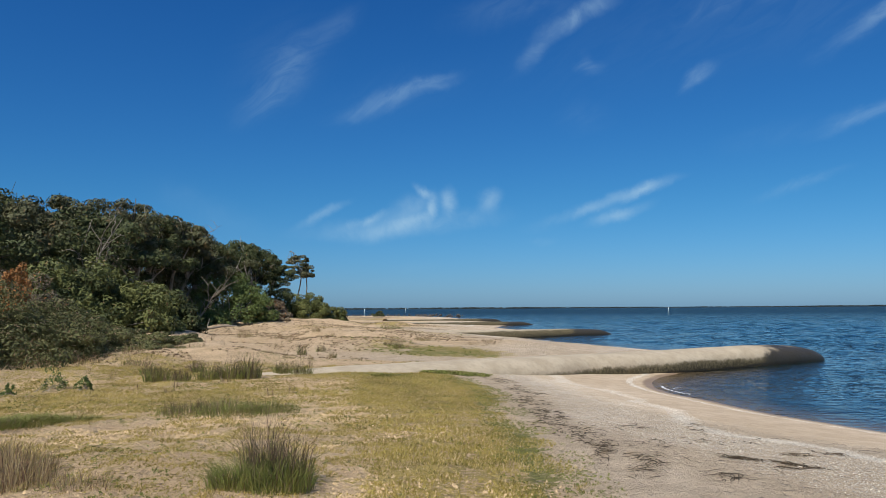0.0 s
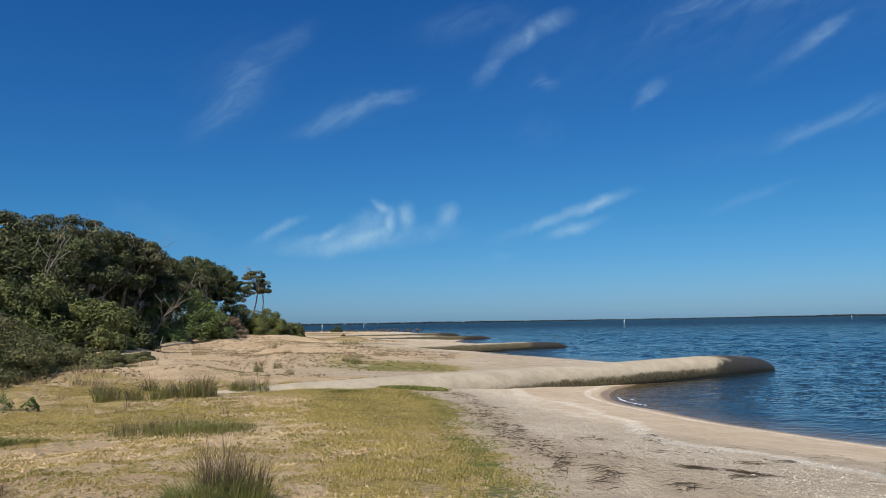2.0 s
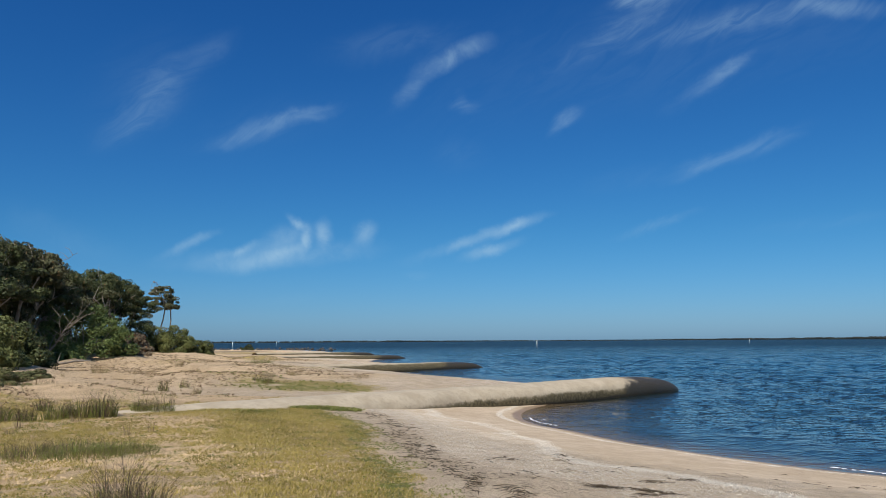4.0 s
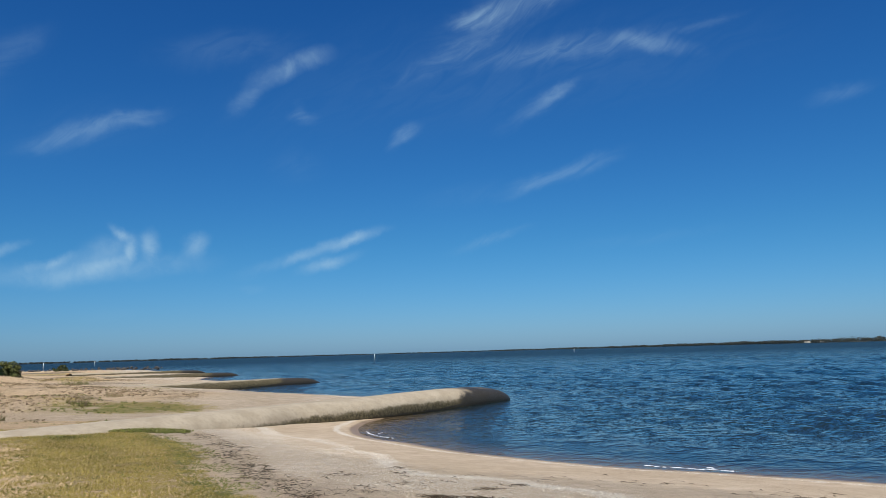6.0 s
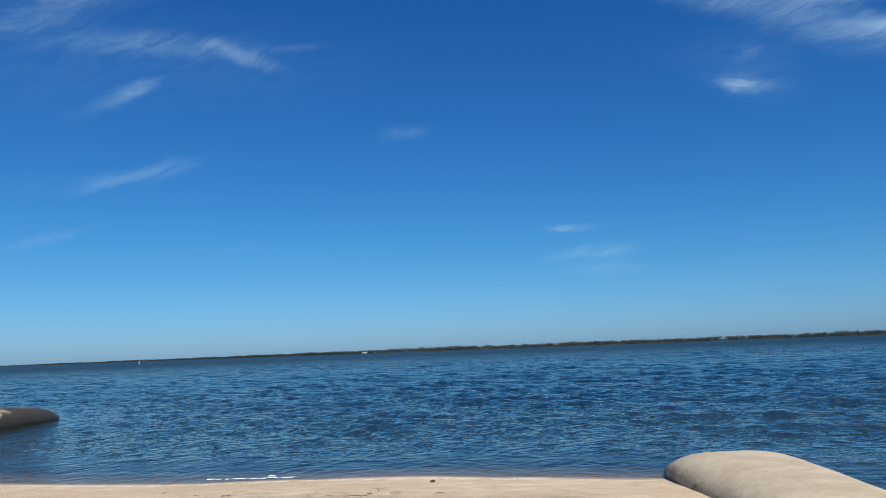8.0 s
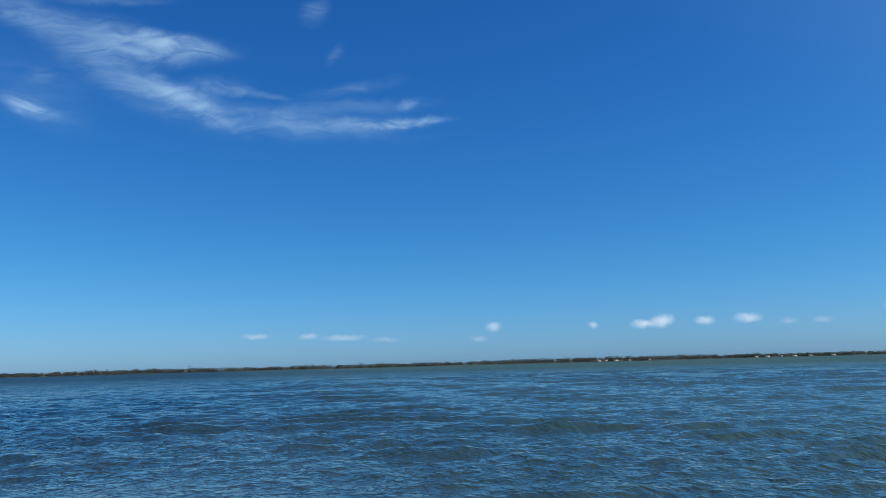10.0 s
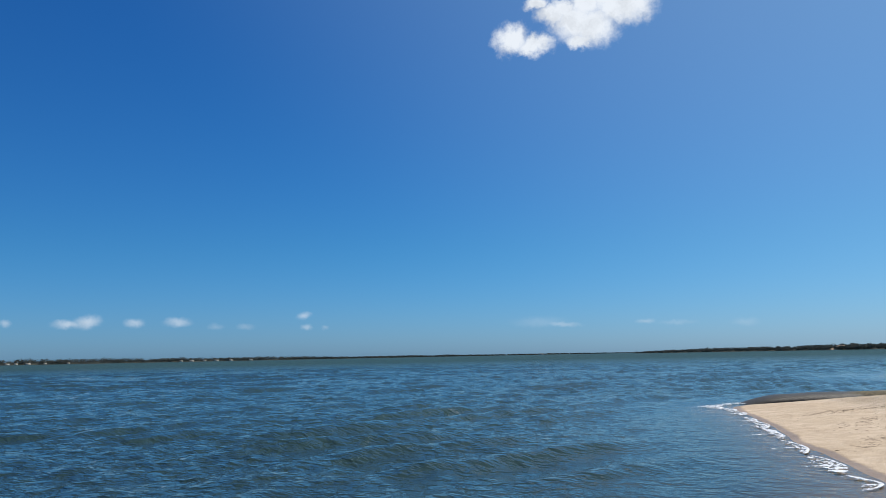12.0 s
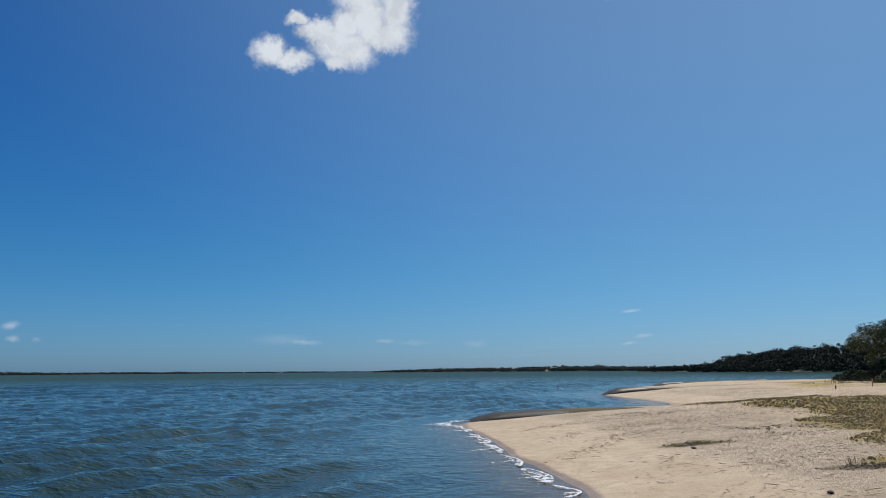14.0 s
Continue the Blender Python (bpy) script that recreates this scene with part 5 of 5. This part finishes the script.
def turf_blades():
    """Short turf as real blades where the walker looks down on it."""
    rng = np.random.default_rng(3)
    n = 330000
    y = 5.6 + 21.5 * rng.random(n) ** 1.25
    x = 1.9 - 11.5 * rng.random(n)
    t = turf_field(x, y) + (rough_field(x, y, 0.35, 71, 2) - 0.5) * 1.1
    keep = t > 0.46
    x, y, t = x[keep], y[keep], t[keep]
    n = len(x)
    z = height(x, y)
    h = (0.012 + 0.03 * rng.random(n)) * (0.6 + 0.6 * t)
    a = rng.random(n) * 6.283
    lean = rng.normal(0, 0.6, (n, 2)) * h[:, None]
    w = 0.0045 + 0.0035 * rng.random(n)
    sx, sy = np.cos(a) * w, np.sin(a) * w
    v = np.stack([np.stack([x - sx, y - sy, z - 0.004], 1), np.stack([x + sx, y + sy, z - 0.004], 1), np.stack([x + lean[:, 0], y + lean[:, 1], z + h], 1)], 1)
    me = mesh_of("turf", v, np.arange(3 * n).reshape(n, 3), TURF_BLADE)
    tagged(new("turf", me), "short yellow-green salty turf over sand", "grass", kind="stuff")


turf_blades()


def herbs(name, box, count, test, size, per, mat, label, seed, lift):
    """Small sprawling herbs, a few leaves each, spread over a box of ground where test() is high."""
    rng = np.random.default_rng(seed)
    x0, x1, y0, y1 = box
    x, y = x0 + (x1 - x0) * rng.random(count), y0 + (y1 - y0) * rng.random(count)
    keep = test(x, y) > rng.random(count)
    x, y = x[keep], y[keep]
    z = height(x, y) + lift * 0.5
    grow = 0.5 + rng.random((len(x), 1))
    v, f = leaves(rng, np.stack([x, y, z], 1), grow * np.array([[lift * 1.8, lift * 1.8, lift * 0.6]]), per, size, 0.5, 0.4, 0.1)
    tagged(new(name, mesh_of(name, v, f, mat)), label, "herbs", kind="stuff")


herbs("sand_herbs", (-11, 1.2, 5.8, 22), 46000, lambda x, y: 0.75 * smooth(rough_field(x, y, 1.3, 81), 0.35, 0.6) * smooth(turf_edge(y) - x, 0, 0.6), 0.0125, 5, TURF_BLADE, "tiny ochre herbs sprinkled over bare sand", 41, 0.02)
herbs("sand_herbs", (-11, 1.2, 5.8, 26), 13000, lambda x, y: 0.8 * smooth(rough_field(x, y, 0.9, 83), 0.5, 0.68) * smooth(turf_edge(y) - x, 0, 0.6), 0.0135, 8, BLADE_GREEN, "small green herbs growing through the turf", 42, 0.025)
herbs("dune_herbs", (-16, 3, 22, 80), 17000, lambda x, y: 0.8 * smooth(rough_field(x, y, 3.0, 85), 0.44, 0.62) * smooth(inland(x, y), 9, 13), 0.035, 9, BLADE_DRY, "low dry herbs scattered over dune sand", 43, 0.05)
herbs("dune_herbs", (-12, 2, 22, 80), 4000, lambda x, y: 0.8 * smooth(spread(TURF, x, y), 0.3, 0.6), 0.035, 10, BLADE_GREEN, "low green herbs in the dune hollows", 44, 0.04)
herbs("mound_herbs", (-16, 0.5, -46, -16), 30000, lambda x, y: 0.9 * smooth(np.maximum(spread(TURF, x, y) - spread(LITTER, x, y), spread(LITTER, x, y) * 1.1 * (y < -33)), 0.35, 0.6), 0.044, 7, MOUND_LEAF, "sprawling straw and olive herbs on the low dune", 45, 0.07)
herbs("mound_herbs", (-16, 0.5, -46, -16), 9000, lambda x, y: 0.9 * smooth(spread(LITTER, x, y), 0.3, 0.6), 0.030, 8, LEAF_DRY, "dry brown stalks on the low dune", 46, 0.04)

herbs("edge_herbs", (-1.2, 2.2, 5.6, 26), 15000, lambda x, y: 0.9 * lush_field(x, y) * smooth(rough_field(x, y, 0.5, 87), 0.38, 0.58) * smooth(turf_edge(y) + 0.35 - x, 0, 0.3), 0.012, 7, BLADE_GREEN, "fresh green creeping herbs along the turf edge", 47, 0.016)
herbs("edge_herbs", (-1.2, 1.6, 22.0, 23.6), 3000, lambda x, y: smooth(1.0 - ((x - 0.2) / 1.3) ** 2 - ((y - 22.8) / 0.6) ** 2, 0, 0.5), 0.03, 9, BLADE_GREEN, "dark green creeping mat beside the groyne", 48, 0.06)

# ---- what the waves have left ----


def shells():
    rng = np.random.default_rng(4)
    n = 230000
    y = 5.5 + 25 * rng.random(n) ** 1.2
    x = shore_x(y) - 11 * rng.random(n)
    keep = (shell_field(x, y) * rng.random(n) > 0.095) & (inland(x, y) > 0.25)
    x, y = x[keep], y[keep]
    n = len(x)
    s = 0.003 + 0.010 * rng.random(n) ** 3
    a = rng.random(n) * 6.283
    z = height(x, y) + 0.005
    u = np.stack([np.cos(a), np.sin(a), rng.normal(0, 0.35, n)], 1) * s[:, None]
    w = np.stack([-np.sin(a), np.cos(a), rng.normal(0, 0.35, n)], 1) * (s * 0.75)[:, None]
    p = np.stack([x, y, z], 1)
    top = p + np.array([0, 0, 1]) * (s * 0.5)[:, None]
    v = np.stack([p - u, p - w, p + u, p + w, top], 1).reshape(-1, 3)
    i = np.arange(n)[:, None] * 5
    f = np.concatenate([i + [[0, 1, 4]], i + [[1, 2, 4]], i + [[2, 3, 4]], i + [[3, 0, 4]]])
    tagged(new("shell_grit", mesh_of("shell_grit", v, f, SHELL)), "bleached broken shells along the tide lines", "shells", kind="stuff")


def strands(name, spots, seed, label, size=1.0):
    """Dried seaweed: thin curled strands in heaps about (x, y, half width, half length, heading, number)."""
    rng = np.random.default_rng(seed)
    pieces = []
    for x, y, rx, ry, az, count in spots:
        ca, sa = math.cos(radians(az)), math.sin(radians(az))
        for k in range(int(count * 2.1)):
            a, b = rng.normal(0, 0.5, 2) * (rx, ry)
            px, py = x + a * ca + b * sa, y - a * sa + b * ca
            turn = radians(az) + rng.normal(0, 0.7)
            ln = size * (0.08 + 0.26 * rng.random() ** 2)
            t = np.linspace(-0.5, 0.5, 5)
            curl = rng.normal(0, 0.25) * ln
            qx = px + np.sin(turn) * t * ln + np.cos(turn) * curl * (t * 2) ** 2
            qy = py + np.cos(turn) * t * ln - np.sin(turn) * curl * (t * 2) ** 2
            qz = height(qx, qy) + 0.004 + 0.03 * rng.random() * np.cos(t * 3)
            pieces.append(limb(np.stack([qx, qy, qz], 1), np.array([0.3, 0.8, 1, 0.8, 0.25]) * (0.002 + 0.0042 * rng.random()) * size, 4))
    v, f = joined(pieces)
    tagged(new(name, mesh_of(name, v, f, WEED)), label, "seaweed", kind="stuff")


def clods():
    """Small crumbs of trodden sand that throw short shadows."""
    rng = np.random.default_rng(14)
    n = 60000
    y = 5.6 + 13 * rng.random(n) ** 1.4
    x = 1.2 - 11.5 * rng.random(n)
    bare = smooth(rough_field(x, y, 1.8, 95, 2), 0.36, 0.62) * smooth(turf_edge(y) - x, 0.2, 1.2) * smooth(turf_field(x, y), 0.75, 0.35)
    keep = bare > rng.random(n)
    x, y = x[keep], y[keep]
    n = len(x)
    s = 0.009 + 0.024 * rng.random(n) ** 2
    a = rng.random(n) * 6.283
    p = np.stack([x, y, height(x, y) - 0.004], 1)
    u = np.stack([np.cos(a), np.sin(a), 0 * a], 1) * s[:, None]
    w = np.stack([-np.sin(a), np.cos(a), 0 * a], 1) * (s * (0.5 + 0.5 * rng.random(n)))[:, None]
    top = p + np.array([0, 0, 1]) * (s * 0.9)[:, None] + u * rng.normal(0, 0.25, (n, 1))
    v = np.stack([p - u, p - w, p + u, p + w, top], 1).reshape(-1, 3)
    i = np.arange(n)[:, None] * 5
    f = np.concatenate([i + [[0, 1, 4]], i + [[1, 2, 4]], i + [[2, 3, 4]], i + [[3, 0, 4]]])
    tagged(new("sand_clods", mesh_of("sand_clods", v, f, CLOD, True)), "crumbs of trodden ochre sand between the herbs", "sand", kind="stuff")


CLOD = material("clod_sand", (0.50, 0.355, 0.20), 0.95, 90, 1.2, 0.3, 0.3, 0.004)
clods()
shells()
strands("seaweed_wrack", [(3.55, 9.2, 0.08, 0.32, 110, 26), (4.1, 9.0, 0.07, 0.3, 130, 18), (3.9, 8.7, 0.06, 0.25, 70, 10), (2.3, 8.6, 0.22, 0.7, 20, 26), (2.0, 9.6, 0.25, 0.9, 10, 36), (1.9, 11, 0.3, 1.0, 5, 40),
        (1.8, 12.6, 0.35, 1.1, 5, 44), (1.9, 14.4, 0.4, 1.2, 0, 46), (1.8, 16.5, 0.45, 1.4, 0, 46), (2.0, 19, 0.5, 1.6, -5, 44), (1.6, 21.6, 0.5, 1.2, -10, 34)],
        21, "dark dried seaweed strands along the turf edge")
strands("seaweed_wrack", [(2.8, 10.2, 0.4, 0.8, 30, 12), (3.1, 12.4, 0.3, 0.8, 20, 10), (4.6, 9.9, 0.1, 0.25, 80, 9), (5.2, 10.3, 0.1, 0.25, 100, 8), (4.4, 13.5, 0.2, 0.8, 10, 10), (3.0, 8.0, 0.2, 0.3, 60, 12),
        (4.0, 11.0, 0.6, 1.2, 40, 10), (7.0, 11.0, 1.2, 2.0, 120, 12), (9.0, 8.5, 1.2, 2.0, 120, 10)], 23, "scattered dark seaweed strands on shelly sand")
strands("seaweed_wrack", [(-1.6, -23.4, 0.4, 0.5, 80, 14), (-5.1, -17.9, 0.4, 0.8, 80, 90), (-3.9, -13.9, 0.25, 0.5, 80, 90), (-4.4, -14.1, 0.2, 0.4, 70, 40), (-1.2, -34, 0.8, 1.6, 90, 60),
        (0.3, -35, 0.4, 1.0, 90, 40), (-4.8, -24.5, 0.9, 1.6, 80, 80)], 22, "dark heaps of dried seaweed on the beach", 0.7)
strands("seaweed_wrack", [(-2.0, -27, 1.2, 2.0, 80, 40), (-1.0, -19, 0.7, 2.5, 20, 30), (-2.4, -16.0, 1.0, 2.0, 40, 36), (0.6, -25, 0.5, 3.0, 15, 24), (-5.5, -21, 1.5, 1.5, 80, 46),
        (1.2, -24, 0.5, 2.5, 20, 60), (0, -27, 0.8, 2.5, 60, 60), (-1.5, -21, 1, 2, 60, 50), (2, -28, 0.5, 2.5, 20, 40), (-2.5, -30, 1.5, 2, 80, 50), (3.2, -32, 0.7, 2.0, 25, 36), (-7, -45, 2.5, 3, 80, 50), (-4, -60, 2, 4, 80, 50), (-10, -68, 4, 3, 80, 50),
        (-3.2, -14.5, 1.6, 1.2, 80, 40), (-1.2, -30.5, 1.0, 3.5, 70, 70), (-4.5, -32, 1.5, 3.0, 80, 70), (-3.6, -19.5, 1.2, 2.5, 60, 60), (1.6, -33, 0.5, 3.5, 60, 60)], 24, "dark seaweed bits scattered over the beach", 0.7)


def foam(name, y0, y1, seed, pitch, run, lace_part, tail, off=0.0, cell=0.03):
    """Foam where ripples run up the sand: scalloped thin rims, lace behind them, and a crest trailing out."""
    rng = np.random.default_rng(seed)
    ys = np.arange(y0, y1, cell)
    os_ = np.arange(-run - tail - 0.3, run + 0.25, cell)
    Y, O = np.meshgrid(ys, os_, indexing="ij")
    X = shore_x(Y) - O + off
    n1, n2 = rough_field(X, Y, 0.16, seed + 1, 3), rough_field(X, Y, 0.45, seed + 2, 2)
    web = 1 - np.abs(2 * n1 - 1) * 3.6
    O2 = O + (n2 - 0.5) * 0.16
    dens = np.zeros(X.shape)
    y = y0 + pitch * rng.random()
    while y < y1:
        half = pitch * (0.34 + 0.3 * rng.random())
        reach = run * (0.4 + 0.8 * rng.random())
        u = np.clip((Y - y) / half, -1.3, 1.3)
        front = reach * (1 - u ** 2) - 0.04
        inside = smooth(np.abs(u), 1.15, 0.9)
        rim = np.exp(-((O2 - front) / (0.012 + 0.026 * n2)) ** 2) * inside * (0.65 + 0.5 * n1)
        deep = lace_part * (0.5 + rng.random()) * np.clip(1 - np.abs(u), 0, 1) ** 0.5
        behind = smooth(O2, front - deep - 0.01, front - 0.25 * deep) * (O2 < front) * inside
        dens = np.maximum(dens, np.maximum(rim, behind * np.clip(web + 0.25 * behind - 0.2, 0, 1)))
        if tail and rng.random() < 0.75:
            along = np.clip((reach - 0.25 - O) / (tail * (0.6 + 0.6 * rng.random())), 0, 1.2)
            ridge = y + half * 0.1 + along * tail * 0.75
            wide = 0.20 * (1 - along).clip(0, 1) + 0.004
            crest = np.exp(-((Y - ridge + (n2 - 0.5) * 0.3) / wide) ** 2) * (along > 0.02) * (along < 1)
            dens = np.maximum(dens, crest * (0.3 + 0.9 * n1) * (0.4 + 0.6 * np.clip(web + 0.5, 0, 1)))
        y += pitch * (0.7 + 0.7 * rng.random())
    Z = np.maximum(height(X, Y), 0.0) + 0.018 + 0.022 * np.clip(dens - 0.3, 0, 1) + 0.010 * rough_field(X, Y, 0.08, seed + 9, 2)
    F = grid_faces(len(ys), len(os_))
    keep = dens.ravel()[F].mean(1) > 0.50
    F = F[keep]
    used = np.unique(F)
    where = np.full(X.size, -1)
    where[used] = np.arange(len(used))
    V = np.stack([X, Y, Z], -1).reshape(-1, 3)[used]
    tagged(new(name, mesh_of(name, V, where[F], FOAM, True)), "thin white foam where ripples meet the sand", "foam", kind="stuff")


foam("foam", -37.5, -12.5, 31, 2.5, 0.40, 1.15, 1.1, 0.40)
foam("foam", -41.0, -35.5, 35, 1.1, 0.4, 1.4, 1.8, 0.7)
foam("foam", 22.5, 27, 33, 3.2, 0.08, 0.10, 0.5, 0.15)
foam("foam", 12.5, 15.5, 36, 2.6, 0.08, 0.10, 0.5, 0.15)
foam("foam", 50, 64, 34, 2.6, 0.3, 0.4, 0.5, 0.2, 0.08)

# ---- rocks, markers and small things ----


def boulder(seed, size):
    rng = np.random.default_rng(seed)
    bm = bmesh.new()
    bmesh.ops.create_icosphere(bm, subdivisions=1, radius=size)
    cuts = [Vector(rng.normal(0, 1, 3)).normalized() for _ in range(7)]
    for v in bm.verts:
        for c in cuts:
            over = v.co.dot(c) - size * 0.72
            if over > 0:
                v.co -= c * over
        v.co.z *= 0.75
    me = bpy.data.meshes.new("boulder")
    bm.to_mesh(me)
    bm.free()
    me.materials.append(ROCK)
    return me


def rock_groyne():
    rng = np.random.default_rng(8)
    root = thing("rock_groyne", (-14, 222, 0.0), "line of grey boulders running out into the lake", "groyne")
    kinds = [boulder(40 + k, 0.75) for k in range(5)]
    for k in range(110):
        t = rng.random()
        x, y = -32 + 38 * t + rng.normal(0, 0.4), 226 - 8 * t + rng.normal(0, 1.0)
        ob = part("boulder", kinds[k % 5], root)
        s = 0.35 + 0.45 * rng.random()
        ob.matrix_basis = pose(x + 14, y - 222, 0.2 + 0.7 * rng.random() * (1 - abs(y - 226 + 8 * t) / 3), rng.random() * 60, rng.random() * 60, rng.random() * 360) @ Matrix.Scale(s, 4)


rock_groyne()
bush((-18.0, 212.0), (2.0, 1.6, 1.6), 640, LEAF_DARK, "dark round shrub beside the rock groyne", 30, 60, 0.2)


def lathe(profile, sides=14):
    """A closed turned shape from (radius, height) pairs."""
    n = len(profile)
    a = np.linspace(0, 2 * math.pi, sides, endpoint=False)
    v = np.array([[(r * math.cos(t), r * math.sin(t), z) for t in a] for r, z in profile]).reshape(-1, 3)
    idx = np.arange(n * sides).reshape(n, sides)
    f = np.stack([idx[:-1], np.roll(idx[:-1], -1, 1), np.roll(idx[1:], -1, 1), idx[1:]], -1).reshape(-1, 4)
    return v, f


def marker(x, y, high):
    root = thing("channel_marker", (x, y, -0.4), "white channel marker post standing in the lake", "marker", "channel markers")
    part("pile", mesh_of("pile", *lathe([(0.0, 0), (0.16, 0), (0.16, high * 0.55), (0.14, high * 0.56), (0.14, high * 0.6), (0.0, high * 0.6)]), WEED, True), root, "dark timber pile")
    part("beacon", mesh_of("beacon", *lathe([(0.0, 0.42), (0.18, 0.42), (0.18, high * 0.8), (0.16, high * 0.86), (0.12, high * 0.88), (0.10, high), (0.0, high)]), WHITE, True), root, "white drum beacon")


marker(86.5, 290.0, 3.0)
marker(-32.7, 315.0, 3.0)
marker(-22.9, 464.0, 3.4)
marker(278.0, 453.0, 3.2)


def stone(x, y, size, seed):
    ob = tagged(new("stone", boulder(seed, size)), "small dark stone lying on the sand", "stone")
    ob.data.materials[0] = DARK
    ob.matrix_world = pose(x, y, float(height(x, y)) + size * 0.3, 0, 0, seed * 37) @ Matrix.Diagonal((1.4, 0.9, 0.6, 1))


stone(-3.45, -15.1, 0.08, 51)
stone(-2.1, -14.0, 0.06, 52)
stone(-1.75, -22.5, 0.07, 53)
stone(11.6, 9.0, 0.07, 54)


def stake(x, y, high, mat, text):
    root = thing("stake", (x, y, float(height(x, y)) - 0.1), text, "stake")
    part("shaft", mesh_of("shaft", *lathe([(0.0, 0), (0.05, 0), (0.05, high * 0.95), (0.03, high), (0.0, high)], 8), mat, True), root)


PINK = material("faded_paint", (0.50, 0.22, 0.15), 0.7, 30, 4, 0.2, 0.2, 0.004)
stake(-19.9, -70.0, 0.75, PINK, "short faded red stake in the sand")
stake(-16.6, -68.0, 0.4, DARK, "short dark weathered stake in the sand")


def driftwood(x, y, length, az, seed, up=0.1):
    rng = np.random.default_rng(seed)
    a = radians(az)
    p = np.array([x, y, float(height(x, y)) + 0.06])
    e = np.array([math.sin(a), math.cos(a), up]) * length
    ws = [limb(crooked(rng, p, p + e, 0.06, 7), np.linspace(0.11, 0.04, 7), 7)]
    for k in range(3):
        q = p + e * (0.4 + 0.2 * k)
        ws.append(limb(crooked(rng, q, q + rng.normal(0, 0.35, 3) + [0, 0, 0.3], 0.05, 4), np.linspace(0.045, 0.012, 4), 5))
    tagged(new("driftwood_log", mesh_of("driftwood_log", *joined(ws), DEADWOOD, True)), "bleached driftwood log with broken branches on sand", "driftwood")


driftwood(-17.5, 52.0, 3.2, 70, 61)


def dead_tree(at, high, seed, lean):
    rng = np.random.default_rng(seed)
    root = thing("dead_tree", (*at, float(height(at[0], at[1])) - 0.1), "bare bleached dead tree leaning out of the scrub", "tree", "coastal woodland")
    wood = []
    stem = crooked(rng, (0, 0, 0), (lean[0], lean[1], high), 0.06 * high, 8)
    wood.append(limb(stem, np.linspace(0.10, 0.02, 8)))
    for k in range(9):
        q = stem[2 + k % 5]
        e = q + np.array([rng.normal(0, 1.2) + lean[0] * 0.4, rng.normal(0, 1.2), 0.6 + rng.random() * 1.6])
        side = crooked(rng, q, e, 0.12, 6)
        wood.append(limb(side, np.linspace(0.038, 0.009, 6), 5))
        for m in range(3):
            wood.append(limb(crooked(rng, side[2 + m], side[2 + m] + rng.normal(0, 0.5, 3) + [0, 0, 0.4], 0.06, 4), np.linspace(0.022, 0.008, 4), 4))
    part("trunk", mesh_of("trunk", *joined(wood), DEADWOOD, True), root)


dead_tree(polar(-18.4, 60), 3.4, 71, (2.2, 0))
dead_tree(polar(-26.5, 44), 6.0, 72, (2.4, 1))
dead_tree(polar(-29.6, 44), 5.4, 73, (-1.5, 0))
dead_tree(polar(-18.9, 66), 8.4, 74, (0.7, 0))

# ---- far houses and the sand cliff ----


def far_house(az, dist, wide, seed):
    x, y = polar(az, dist)
    root = thing("far_house", (x, y, 0.8), "small pale house among trees on the far shore", "house", "houses across the lake", -az)
    w, d, h = wide / 2, 3.5, 3.6
    part("wall", mesh_of("wall", [(-w, -d, 0), (w, -d, 0), (w, d, 0), (-w, d, 0), (-w, -d, h), (w, -d, h), (w, d, h), (-w, d, h)],
         [(0, 1, 5, 4), (1, 2, 6, 5), (2, 3, 7, 6), (3, 0, 4, 7), (4, 5, 6, 7)], FAR_WALL), root)
    part("roof", mesh_of("roof", [(-w - 0.5, -d - 0.5, h), (w + 0.5, -d - 0.5, h), (w + 0.5, d + 0.5, h), (-w - 0.5, d + 0.5, h), (-w - 0.5, 0, h + 2.0), (w + 0.5, 0, h + 2.0)],
         [(0, 1, 5, 4), (2, 3, 4, 5), (0, 1, 2, 3), (0, 4, 3, 3), (1, 2, 5, 5)], FAR_LAND), root)


for i, (az, dist, wide) in enumerate([(47.4, 2120, 14), (48.3, 2100, 8), (117.4, 2400, 12), (117.9, 2400, 9), (118.6, 2400, 14), (119.6, 2410, 8), (121.0, 2420, 8), (128.2, 2470, 10), (128.9, 2480, 14), (129.8, 2480, 9), (130.6, 2500, 16), (131.6, 2520, 10), (133.0, 2560, 12), (154.5, 3900, 30)]):
    far_house(az, dist - 12, wide, i)


def cliff():
    rng = np.random.default_rng(9)
    n, k = 14, 7
    az = np.linspace(174.2, 175.3, n)
    t = np.linspace(0, 1, k)
    D = 1610 + 16 * t[None, :] + 6 * rng.random((n, k))
    lip = 11 * np.sin(np.linspace(0.15, math.pi - 0.1, n)) ** 0.5 * (0.55 + 0.5 * np.linspace(0, 1, n))
    Z = lip[:, None] * t[None, :] ** 1.3
    A = np.radians(az)[:, None]
    me = mesh_of("sand_cliff", np.stack([D * np.sin(A), D * np.cos(A), Z], -1), grid_faces(n, k), CLIFF)
    tagged(new("backdrop_sand_cliff", me), "bare orange sand cliff below the headland wood", "cliff", kind="structure")


CLIFF = material("cliff_sand", (0.46, 0.33, 0.22), 0.95, 0.5, 0.08, 0.3, 0.0)
cliff()
